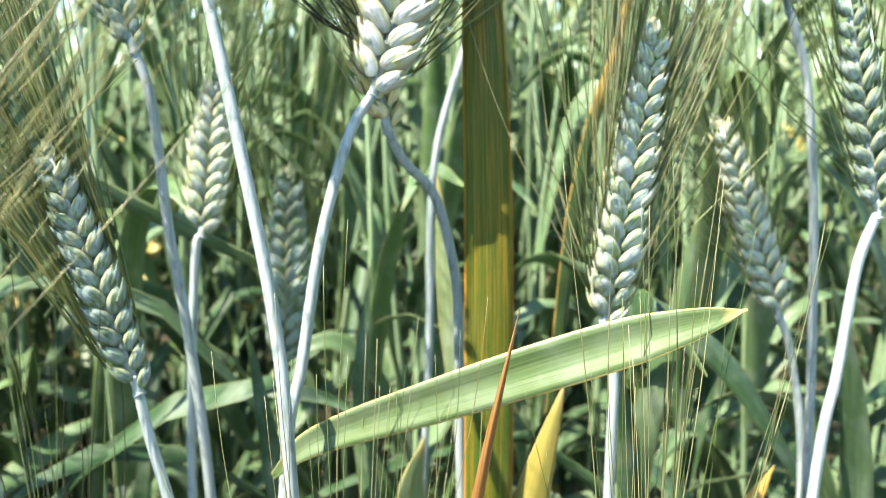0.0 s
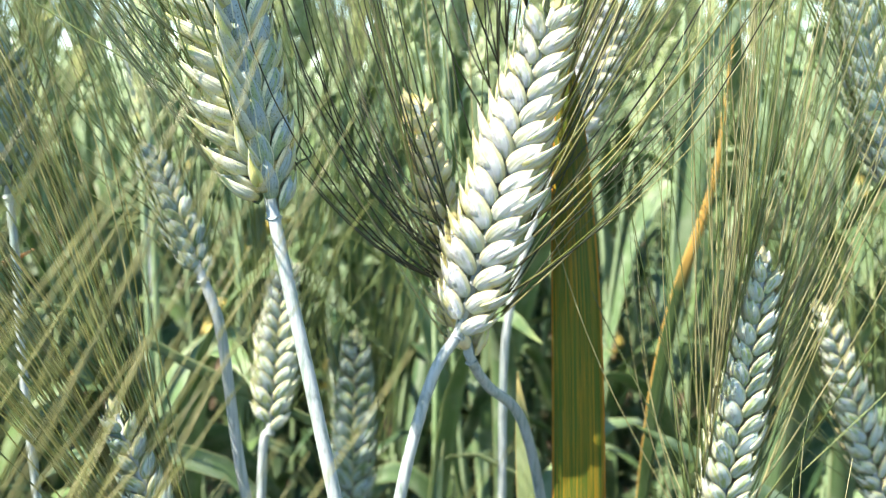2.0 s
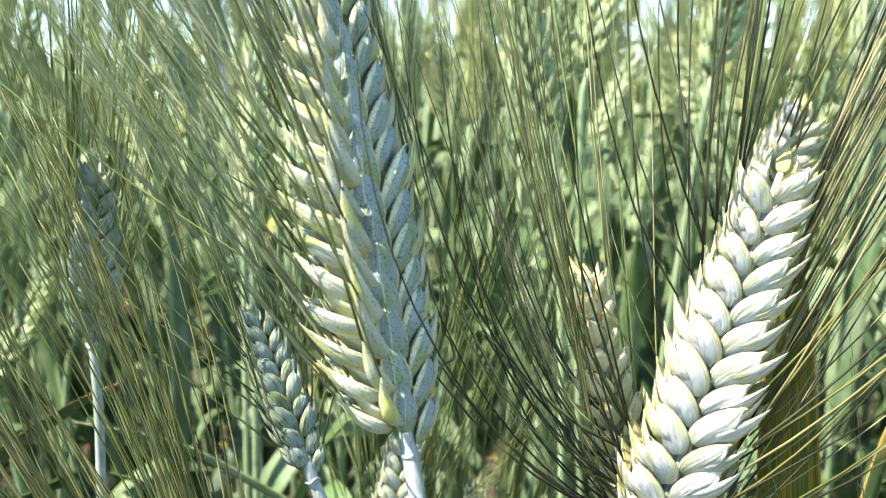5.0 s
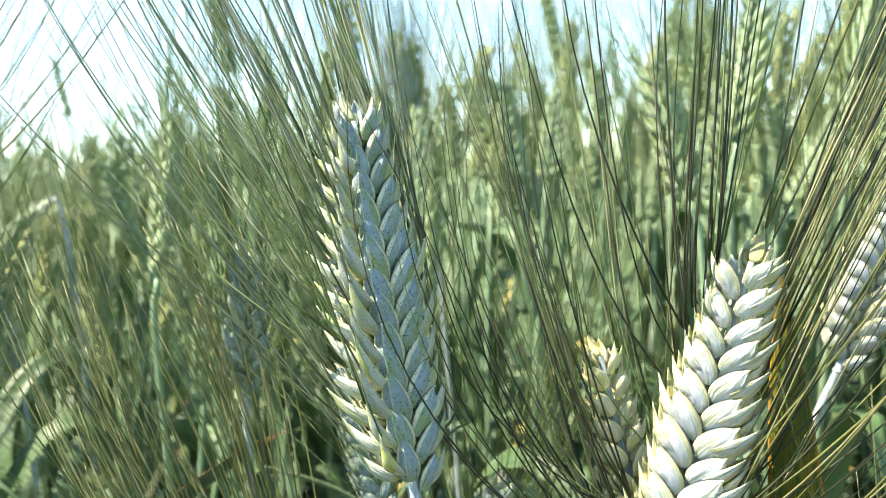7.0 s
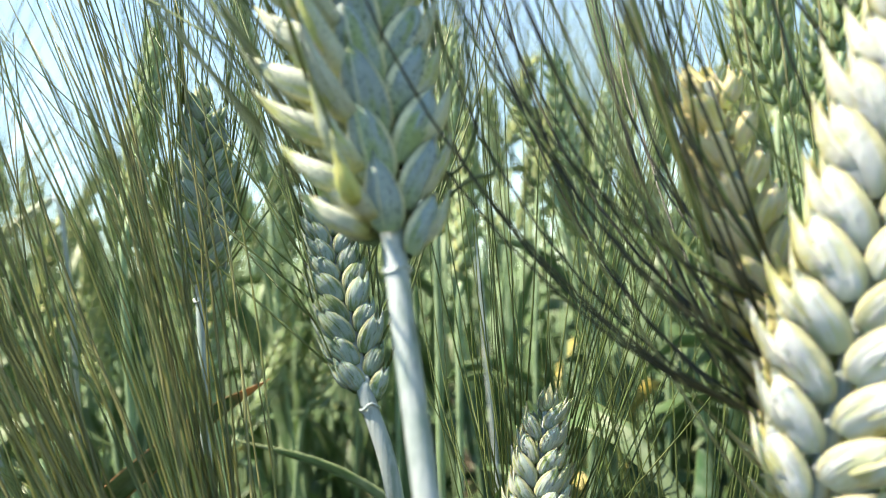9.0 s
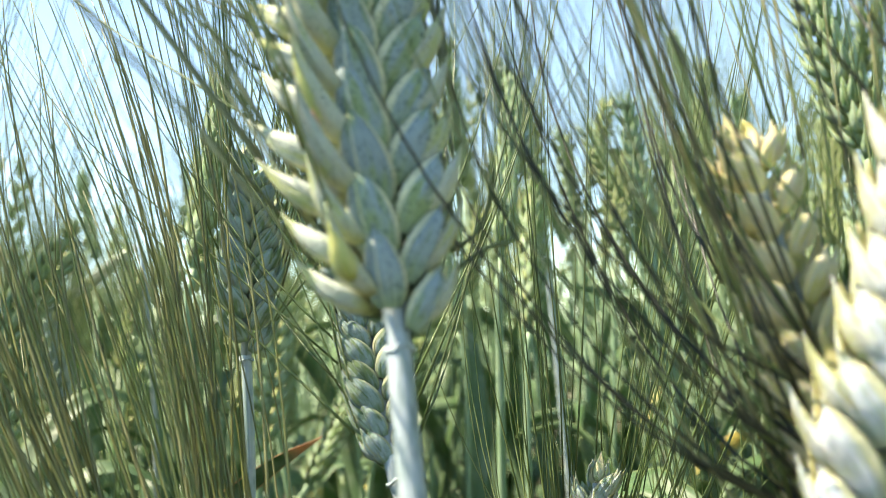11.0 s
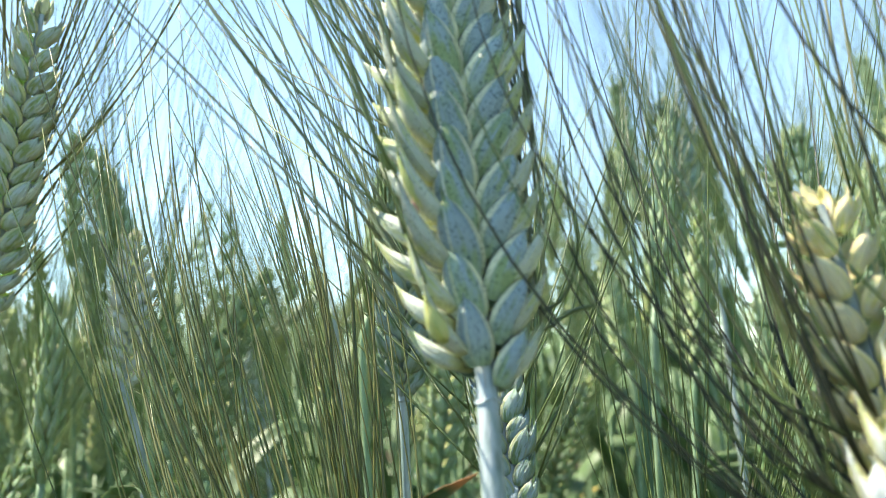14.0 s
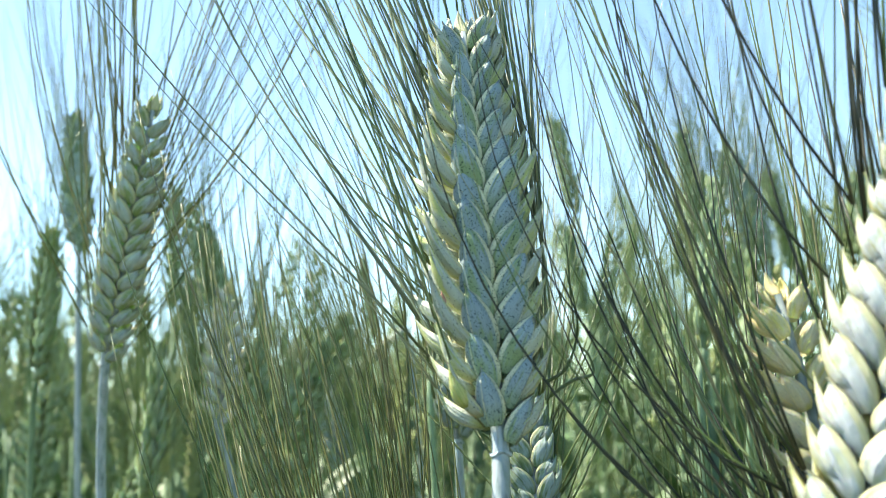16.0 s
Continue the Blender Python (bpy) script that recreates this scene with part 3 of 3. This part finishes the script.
wheat_plant("leaning wheat ear low down with long tan awns", (-0.115, 0.0555, 0.636), (-0.086, 0.078, 0.690), 30,
            [(-0.123, 0.049, 0.616), (-0.129, 0.044, 0.571)], n=22, spread=0.55, seed=17, awns=("tan", "tan", "olive"), awn_skip=0.15, extra=2, awn_len=0.9, jitter=5)

wheat_plant("sunlit wheat ear with a loose spray of pale awns", (-0.228, 0.207, 0.7715), (-0.1875, 0.207, 0.843), 60,
            [(-0.240, 0.210, 0.745), (-0.246, 0.213, 0.700)], "wax", ("gold", "tan", "green"), n=26, seed=18, spread=0.8, extra=1, size=0.82)
wheat_plant("slim wheat ear catching the sun on its edge", (-0.267, 0.260, 0.750), (-0.2585, 0.261, 0.800), 70,
            [(-0.266, 0.266, 0.723), (-0.266, 0.268, 0.660)], "pale", ("green",), n=18, seed=19, spread=0.6, size=0.75)
wheat_plant("green wheat ear standing above the crop", (-0.231, 0.567, 0.825), (-0.2355, 0.547, 0.888), 20,
            [(-0.229, 0.575, 0.780), (-0.228, 0.580, 0.700)], "grey", ("green",), n=22, seed=20, spread=0.7)
wheat_plant("brownish wheat ear standing above the crop", (-0.412, 0.249, 0.836), (-0.402, 0.242, 0.905), 30,
            [(-0.413, 0.250, 0.790), (-0.413, 0.252, 0.700)], "grey", ("gold", "green"), n=22, seed=24, spread=0.7)
wheat_plant("nodding wheat ear on a pale bent neck", (-0.450, 0.472, 0.803), (-0.490, 0.455, 0.775), 30,
            [(-0.444, 0.474, 0.795), (-0.441, 0.477, 0.721), (-0.441, 0.478, 0.640)], "wax", ("green",), n=18, seed=25, spread=0.7, size=0.9)
wheat_plant("leaning green wheat ear on a thin stem", (-0.392, 0.390, 0.714), (-0.409, 0.380, 0.781), 30,
            [(-0.389, 0.391, 0.680), (-0.388, 0.392, 0.633)], "wax", ("green",), n=20, seed=26, spread=0.7)
for label, base, tip, seed in (("wheat ear low in the crop, its fine awns upright", (0.045, 0.175, 0.520), (0.047, 0.178, 0.590), 21),
                               ("short wheat ear low in the crop, fine green awns", (-0.022, 0.172, 0.490), (-0.020, 0.174, 0.555), 22),
                               ("leaning wheat ear low in the crop, dark awns", (-0.098, 0.205, 0.520), (-0.108, 0.205, 0.590), 23)):
    wheat_plant(label, base, tip, 40, [(base[0], base[1], base[2] - 0.03), (base[0], base[1] + 0.004, base[2] - 0.1)], n=21, spread=0.6, seed=seed, awn_skip=0.35,
                awns=("green", "dark") if seed == 23 else ("gold", "green"))

# ---- leaves of their own ----


def loose_leaf(name, label, pts, width, side, mat, fold=0.2, ripple=0.0, twist=0.0, base=0.5, tip=1.0, steps=8, full=0.3):
    line = smooth_line(pts, steps)
    o = line[0].copy()
    line = [p - o for p in line]
    root = tagged(new(name), label, "leaf", "leaves close to the path")
    root.location = o
    g = Geo()
    blade(g, line, leaf_widths(len(line), width, base, tip, full), side, fold, ripple, twist=twist)
    part("blade", g.mesh("blade", mat), root)
    g, n = Geo(), len(line)
    tube(g, line, [max(0.00008, 0.00042 * (1 - i / n)) for i in range(n)], 6)
    g.uv = [(0.5, 0.4)] * len(g.v)
    part("midrib", g.mesh("midrib", mat), root)
    return root


loose_leaf("wheat_leaf", "broad upright dark green leaf with rusty streaks", [(0.012, 0.250, 0.30), (0.0125, 0.250, 0.45), (0.0135, 0.249, 0.60), (0.0125, 0.248, 0.69), (0.010, 0.248, 0.75), (0.008, 0.250, 0.790)],
           0.0148, (1, -0.1, 0), LEAF_RUST, 0.12, base=0.25, tip=2.2)
loose_leaf("wheat_leaf", "pale green leaf blade bent sideways, dry at its tip", [(-0.044, 0.216, 0.618), (-0.030, 0.206, 0.6325), (0.002, 0.200, 0.6460), (0.035, 0.195, 0.6585), (0.056, 0.191, 0.6660), (0.067, 0.190, 0.6695)],
           0.0215, (0, 0.05, 1), LEAF_BENT, 0.36, 0.015, base=0.08, tip=0.8, full=0.66, twist=-0.3)
loose_leaf("wheat_leaf", "thin dry orange leaf", [(0.000, 0.196, 0.560), (0.0035, 0.188, 0.600), (0.0090, 0.185, 0.636), (0.0164, 0.184, 0.6715)],
           0.0040, (1, -0.4, 0), LEAF_DRY, 0.8, 0.05, base=0.7)
loose_leaf("wheat_leaf", "narrow yellowing leaf pointing up", [(0.040, 0.330, 0.56), (0.048, 0.330, 0.65), (0.055, 0.330, 0.699), (0.066, 0.330, 0.742), (0.069, 0.328, 0.788)],
           0.0085, (1, 0.5, 0), LEAF_HALF, 0.5, base=0.4, tip=0.8)
loose_leaf("wheat_leaf", "dark green leaf with an orange tip", [(-0.260, 0.300, 0.646), (-0.220, 0.308, 0.686), (-0.185, 0.316, 0.711), (-0.165, 0.320, 0.721)],
           0.010, (0.2, -0.6, 0.7), LEAF_TIP, 0.3, base=0.5)
loose_leaf("wheat_leaf", "pale sunlit leaf blade rising from below", [(0.0, 0.30, 0.46), (0.004, 0.29, 0.53), (-0.010, 0.275, 0.578), (-0.006, 0.27, 0.606)],
           0.017, (1, 0.3, 0.3), LEAF_PALE, 0.2, base=0.7, tip=1.2)
loose_leaf("wheat_leaf", "yellow-green leaf blade rising from below", [(0.014, 0.255, 0.50), (0.020, 0.252, 0.56), (0.028, 0.250, 0.60), (0.036, 0.250, 0.632)],
           0.016, (1, -0.2, 0), LEAF_TURN, 0.3, base=0.7)
loose_leaf("wheat_leaf", "bright whitish leaf fold behind a stem", [(0.010, 0.285, 0.565), (0.005, 0.285, 0.615), (0.001, 0.284, 0.650), (-0.002, 0.283, 0.690)],
           0.0150, (0.75, -0.6, 0), LEAF_PALE, 0.3, base=0.4, tip=1.3, full=0.5)
loose_leaf("wheat_leaf", "dark green upright leaf in shade", [(-0.050, 0.29, 0.48), (-0.055, 0.29, 0.56), (-0.060, 0.288, 0.60), (-0.066, 0.288, 0.640)],
           0.011, (1, 0.4, 0), LEAF, 0.3, base=0.7)
loose_leaf("wheat_leaf", "broad green leaf in shade, curving over", [(0.055, 0.27, 0.46), (0.062, 0.27, 0.55), (0.060, 0.268, 0.60), (0.052, 0.262, 0.640)],
           0.014, (1, 0.3, 0), LEAF, 0.25, base=0.7)
loose_leaf("wheat_leaf", "green leaf lying across in shade", [(0.150, 0.33, 0.55), (0.110, 0.325, 0.610), (0.070, 0.325, 0.640), (0.040, 0.33, 0.655)],
           0.012, (0, 0.4, 1), LEAF, 0.25, base=0.5)
loose_leaf("wheat_leaf", "bluish green leaf bent flat in the sun", [(0.175, 0.36, 0.52), (0.150, 0.355, 0.575), (0.125, 0.35, 0.590), (0.100, 0.345, 0.585)],
           0.015, (0, -0.7, 0.7), LEAF_BLUE, 0.25, base=0.6)
loose_leaf("wheat_leaf", "bluish green upright leaf blade", [(0.160, 0.32, 0.48), (0.158, 0.318, 0.56), (0.150, 0.314, 0.61), (0.138, 0.310, 0.650)],
           0.014, (0.8, -0.6, 0), LEAF_BLUE, 0.25, base=0.6)
loose_leaf("wheat_leaf", "short leaf with a yellow tip", [(0.092, 0.27, 0.50), (0.093, 0.268, 0.55), (0.097, 0.265, 0.580), (0.104, 0.262, 0.600)],
           0.012, (0.8, -0.6, 0), LEAF_HALF, 0.25, base=0.7)
loose_leaf("wheat_leaf", "bluish green leaf blade in half shade", [(-0.020, 0.33, 0.47), (-0.028, 0.325, 0.55), (-0.032, 0.32, 0.60), (-0.026, 0.315, 0.655)],
           0.015, (0.8, -0.6, 0), LEAF_BLUE, 0.25, base=0.6)
loose_leaf("wheat_leaf", "bluish green leaf tilted to the sun", [(0.075, 0.35, 0.50), (0.080, 0.345, 0.57), (0.090, 0.34, 0.62), (0.098, 0.335, 0.675)],
           0.016, (0.75, -0.65, 0), LEAF_BLUE, 0.25, base=0.6)
loose_leaf("wheat_leaf", "long green leaf lying across the stems", [(-0.060, 0.345, 0.640), (-0.110, 0.342, 0.665), (-0.155, 0.340, 0.690), (-0.195, 0.338, 0.700)],
           0.011, (0, -0.6, 0.8), LEAF_BLUE, 0.25, base=0.5)

# ---- the crop round about ----
SPIKE_FIELD = [spikelet_mesh("spikelet", HUSK_FIELD, HUSK_FIELD, 6, 6, 30 + i) for i in range(3)]


def crop_plant(seed, height, ear_len, nod, n):
    """A whole plant for the crop, standing at the origin: stem, leaves, an ear of spikelets, awns."""
    rng = random.Random(seed)
    root = tagged(new("wheat_plant"), "green wheat plant with a bearded ear in the crop", "wheat", "wheat of the crop")
    top = Vector((nod * 0.05, 0, height))
    part("stem", stem_mesh([(0, 0, 0), (0.004, 0.003, height * 0.4), (0.0, 0.004, height * 0.75), top - Vector((nod * 0.02, 0, 0.03)), top], 0.0019, 0.0013, STEM_FIELD, 6, 5), root)
    m = axis_pose(top, top + Vector((math.sin(nod), 0, math.cos(nod))), rng.uniform(0, 180))
    ear = part("ear", rachis_mesh(ear_len, 0.1 * nod, STEM_FIELD), root, m=m)
    g = Geo()
    for pm, s, k, u in ear_places(n, ear_len, 0.1 * nod, rng):
        part("spikelet", rng.choice(SPIKE_FIELD), ear, m=pm)
        for sg in (1, -1):
            if rng.random() < 0.25:
                continue
            end = pm @ Vector((0.005, sg * 0.003, 0.0115))
            az = (0 if s > 0 else 180) + sg * rng.uniform(8, 55)
            a0 = rng.uniform(8, 36)
            mm = Matrix.Translation(end) @ pose(0, 0, 0, rng.gauss(0, 2.5), rng.gauss(0, 2.5), az)
            ln = rng.uniform(0.085, 0.13)
            pts = [mm @ p for p in awn_curve(ln, a0, a0 * rng.uniform(0.2, 0.8), 4, rng, 6)]
            tube(g, pts, [0.00026 * (1 - 0.12 * i) for i in range(7)], 3)
    part("beard", g.mesh("beard", AWN_FIELD), ear)
    for k in range(rng.choice((3, 4))):
        h = height * (0.40 + 0.14 * k) + rng.uniform(-0.05, 0.05)
        a = rng.uniform(0, 6.28)
        dx, dy, reach = math.cos(a), math.sin(a), rng.uniform(0.05, 0.12)
        rise = rng.uniform(0.06, 0.17)
        line = smooth_line([(0, 0, h), (dx * reach * 0.25, dy * reach * 0.25, h + rise * 0.7), (dx * reach * 0.6, dy * reach * 0.6, h + rise), (dx * reach, dy * reach, h + rise * 1.1 - rng.uniform(0, 0.06))], 4)
        g = Geo()
        blade(g, line, leaf_widths(len(line), rng.uniform(0.010, 0.018), 0.6), (-dy, dx, 0.2), 0.3, 0.02, 4, twist=rng.uniform(-1.5, 1.5))
        part("leaf", g.mesh("leaf", rng.choice((LEAF, LEAF_FIELD, LEAF_BLUE, LEAF_BLUE, LEAF_FIELD))), root)
    return root


kinds = [crop_plant(100 + i, 0.73 + 0.018 * (i % 4), 0.058 + 0.006 * (i % 3), (0.12, 0.28, 0.38, 0.2, 0.5, 0.1, 0.32)[i], (14, 16, 18, 15, 17, 16, 15)[i]) for i in range(7)]
rng = random.Random(11)
HEART = Vector((0.0, 0.10, 0))
placed = []


def spot(r0, r1, a0, a1, gap):
    for _ in range(60):
        r = math.sqrt(rng.uniform(r0 * r0, r1 * r1))
        a = radians(rng.uniform(a0, a1))
        p = HEART + Vector((-math.sin(a) * r, math.cos(a) * r, 0))
        if all((p - q).length > gap for q in placed):
            break
    placed.append(p)
    return p


for i in range(150):
    p = spot(0.33, 0.85, -42, 100, 0.028)
    m = Matrix.Translation(p) @ pose(0, 0, 0, rng.gauss(0, 4), rng.gauss(0, 4), rng.uniform(0, 360))
    bearing = math.degrees(math.atan2(-(p - HEART).x, (p - HEART).y))
    k = rng.gauss(1.04 if bearing < 40 else 0.95, 0.04)
    m = m @ Matrix.Diagonal((1, 1, k, 1))
    ob = kinds[i % 7]
    if i < 7:
        ob.matrix_basis = m
    else:
        made = copy_thing(ob, m)
        made.scale = (1, 1, k)


def slim_plant(seed):
    """A plainer plant for the crop a little further off: stem, ear, beard and single leaves."""
    rng2 = random.Random(seed)
    root = tagged(new("wheat_plant"), "bearded green wheat plant crowded in the crop", "wheat", "wheat further into the crop")
    h, nod, ear_len = rng2.uniform(0.73, 0.81), rng2.uniform(0.05, 0.6), rng2.uniform(0.055, 0.075)
    top, d = Vector((nod * 0.05, 0, h)), Vector((math.sin(nod), 0, math.cos(nod)))
    part("stem", stem_mesh([(0, 0, 0), (0.003, 0.002, h * 0.5), (0, 0, h * 0.8), top], 0.0019, 0.0013, STEM_FIELD, 5, 3), root)
    g = Geo()
    for k in range(16):
        s, u = 1 if k % 2 else -1, (k + 0.3) / 16
        for side in (-1, 0, 1):
            m = axis_pose(top + d * ear_len * u, top + d, 40 + rng2.uniform(-8, 8)) @ pose(s * 0.0012, side * 0.0016, 0.001 * abs(side), -side * 16, s * (15 + 6 * abs(side)), 0)
            husk(g, m, 0.0125 * rng2.uniform(0.9, 1.1), 0.0050 * (1 - 0.3 * u), 0.0042, 5, 4)
    ear = part("ear", g.mesh("ear", HUSK_FIELD), root)
    g = Geo()
    for k in range(20):
        m = axis_pose(top + d * (ear_len * rng2.random() + 0.008), top + d * 2, rng2.uniform(0, 360))
        a0 = rng2.uniform(8, 38)
        tube(g, [m @ p for p in awn_curve(rng2.uniform(0.08, 0.13), a0, a0 * 0.5, 4, rng2, 4)], [0.00028 * (1 - 0.17 * q) for q in range(5)], 3)
    part("beard", g.mesh("beard", AWN_FIELD), ear)
    for k in range(4):
        z0, a, reach, rise = h * rng2.uniform(0.35, 0.85), rng2.uniform(0, 6.28), rng2.uniform(0.04, 0.11), rng2.uniform(0.06, 0.16)
        dx, dy = math.cos(a), math.sin(a)
        line = [Vector((dx * reach * q, dy * reach * q, z0 + rise * math.sin(q * 2.2))) for q in (0, 0.2, 0.4, 0.6, 0.85, 1)]
        g = Geo()
        blade(g, line, [0.008, 0.011, 0.012, 0.011, 0.006, 0.001], (-dy, dx, 0.3), 0.3, 0, 2, twist=rng2.uniform(-1.2, 1.2))
        part("leaf", g.mesh("leaf", rng2.choice((LEAF_FIELD, LEAF_FIELD, LEAF_BLUE, LEAF))), root)
    return root


slim = [slim_plant(220 + i) for i in range(8)]
for i in range(150):
    r0, a0, a1, tall_by = (0.48, 42, 92, 0.95) if i % 2 else (0.55, -20, 40, 1.07)
    p = spot(r0, 0.85, a0, a1, 0.02)
    k = rng.gauss(tall_by, 0.045)
    m = Matrix.Translation(p) @ pose(0, 0, 0, rng.gauss(0, 3.5), rng.gauss(0, 3.5), rng.uniform(0, 360))
    made = slim[i] if i < 8 else copy_thing(slim[i % 8], m)
    made.matrix_basis = m @ Matrix.Diagonal((k, k, k, 1))


# ---- the rest of the crop, past counting ----
def simple_plant(seed, awn_count, awn_segs, ear_rings, leaves):
    rng2, g = random.Random(seed), Geo()
    h, nod, ear_len = rng2.uniform(0.73, 0.81), rng2.uniform(0.05, 0.6), rng2.uniform(0.055, 0.075)
    top = Vector((nod * 0.05, 0, h))
    tube(g, [Vector((0, 0, 0)), Vector((0, 0, h * 0.6)), top], [0.002, 0.0018, 0.0014], 3, 0)
    g.uv += [(0.5, 0.5)] * len(g.v)
    d = Vector((math.sin(nod), 0, math.cos(nod)))
    for k in range(ear_rings):
        s = 1 if k % 2 else -1
        u = (k + 0.3) / ear_rings
        cnt = len(g.f)
        husk(g, axis_pose(top + d * ear_len * u, top + d, 40) @ pose(s * 0.001, 0, 0, 0, s * 22, 0), 0.017, 0.011 * (1 - 0.4 * u), 0.009, 5, 4)
        g.m += [1] * (len(g.f) - cnt)
    for k in range(awn_count):
        u = rng2.random()
        m = axis_pose(top + d * (ear_len * u + 0.008), top + d * 2, rng2.uniform(0, 360))
        a0 = rng2.uniform(8, 38)
        tube(g, [m @ p for p in awn_curve(rng2.uniform(0.08, 0.13), a0, a0 * 0.5, 4, rng2, awn_segs)], [0.0003 * (1 - 0.7 * i / awn_segs) for i in range(awn_segs + 1)], 3, 2)
    g.uv += [(0.5, 0.5)] * (len(g.v) - len(g.uv))
    for k in range(leaves):
        z0, a, reach, rise = h * rng2.uniform(0.35, 0.85), rng2.uniform(0, 6.28), rng2.uniform(0.04, 0.11), rng2.uniform(0.06, 0.16)
        dx, dy = math.cos(a), math.sin(a)
        line = [Vector((dx * reach * q, dy * reach * q, z0 + rise * math.sin(q * 2.2))) for q in (0, 0.3, 0.6, 0.85, 1)]
        blade(g, line, [0.008, 0.012, 0.011, 0.006, 0.001], (-dy, dx, 0.3), 0.3, 0, 2, twist=1.0, mat=3)
    return g


def crop_stuff(name, label, kinds2, spots):
    """Many plants in one mesh."""
    V, F, M, U, base = [], [], [], [], 0
    packed = [(np.array([tuple(v) for v in k.v]), k.f, k.m, k.uv) for k in kinds2]
    for i, (x, y, s) in enumerate(spots):
        v, f, mi, uv = packed[i % len(packed)]
        a = rng.uniform(0, 6.28)
        c, q = math.cos(a), math.sin(a)
        tx, ty = rng.gauss(0, 0.06), rng.gauss(0, 0.06)
        w = v * s
        V.append(np.stack([x + c * w[:, 0] - q * w[:, 1] + tx * w[:, 2], y + q * w[:, 0] + c * w[:, 1] + ty * w[:, 2], w[:, 2]], 1))
        F += [tuple(t + base for t in face) for face in f]
        M += mi
        U += uv
        base += len(v)
    g = Geo()
    g.v, g.f, g.m, g.uv = np.concatenate(V).tolist(), F, M, U
    ob = new(name, g.mesh(name, STEM_FIELD, HUSK_FIELD, AWN_FIELD, LEAF_FIELD))
    return tagged(ob, label, "wheat crop", kind="stuff")


def ring(count, r0, r1, a0, a1, tall=1.03):
    out = []
    for _ in range(count):
        r, a = math.sqrt(rng.uniform(r0 * r0, r1 * r1)), radians(rng.uniform(a0, a1))
        out.append((HEART.x - math.sin(a) * r, HEART.y + math.cos(a) * r, rng.gauss(tall, 0.05)))
    return out


mid = [simple_plant(200 + i, 12, 4, 9, 4) for i in range(8)]
crop_stuff("wheat_crop", "dense green bearded wheat standing in the field", mid, ring(330, 0.80, 2.0, -45, 42, 1.09) + ring(270, 0.80, 2.0, 42, 105, 1.0))


def far_plant(seed):
    """A plant for the distance: stem, ear, a few bristles and leaves, in few faces."""
    rng2, g = random.Random(seed), Geo()
    h, nod = rng2.uniform(0.73, 0.81), rng2.uniform(0.05, 0.5)
    top, d = Vector((nod * 0.05, 0, h)), Vector((math.sin(nod), 0, math.cos(nod)))
    tube(g, [Vector((0, 0, 0)), top], [0.002, 0.0016], 3, 0)
    tube(g, [top, top + d * 0.025, top + d * 0.07], [0.003, 0.0075, 0.002], 4, 1)
    for k in range(3):
        a = rng2.uniform(0, 6.28)
        tube(g, [top + d * 0.04, top + d * 0.14 + Vector((math.cos(a), math.sin(a), 0)) * 0.035], [0.0008, 0.0003], 3, 2)
    g.uv = [(0.5, 0.5)] * len(g.v)
    for k in range(3):
        z0, a, reach = h * rng2.uniform(0.45, 0.9), rng2.uniform(0, 6.28), rng2.uniform(0.10, 0.2)
        dx, dy = math.cos(a), math.sin(a)
        line = [Vector((dx * reach * q, dy * reach * q, z0 + 0.08 * math.sin(q * 2.4))) for q in (0, 0.4, 0.75, 1)]
        blade(g, line, [0.010, 0.016, 0.012, 0.001], (-dy, dx, 0.3), 0.3, 0, 1, twist=0.6, mat=3)
    return g


far = [far_plant(300 + i) for i in range(10)]
crop_stuff("distant_wheat_crop", "distant green wheat reaching to the skyline", far, ring(2400, 1.9, 5.0, -50, 110) + ring(1100, 5.0, 25.0, -50, 110) + ring(1500, 0.45, 3.5, 105, 310))


# ---- leaves low down between the stems ----
g = Geo()
low = random.Random(77)
for i in range(3400):
    r, a = math.sqrt(low.uniform(0.0, 1.6 ** 2)), radians(low.uniform(-50, 110))
    x, y = -math.sin(a) * r, 0.05 + math.cos(a) * r
    if r < 0.27:
        continue
    z = low.uniform(0.04, 0.56)
    b2, reach, rise = low.uniform(0, 6.28), low.uniform(0.06, 0.16), low.uniform(-0.02, 0.14)
    dx, dy = math.cos(b2), math.sin(b2)
    line = [Vector((x + dx * reach * q, y + dy * reach * q, z + rise * math.sin(q * 2.0))) for q in (0, 0.25, 0.5, 0.75, 0.9, 1)]
    w = low.uniform(0.009, 0.017)
    blade(g, line, [w * 0.6, w, w, w * 0.7, w * 0.35, 0.001], (-dy, dx, low.uniform(-0.5, 0.8)), 0.3, 0.02, 2, twist=low.uniform(-1.5, 1.5), mat=low.choice((0, 0, 0, 1, 1, 0, 1, 0, 0, 1, 0, 1, 0, 1, 0, 2)))
tagged(new("wheat_undergrowth", g.mesh("wheat_undergrowth", LEAF, LEAF_BLUE, LEAF_TURN)), "green wheat leaves crowded low between the stems", "leaves", kind="stuff")
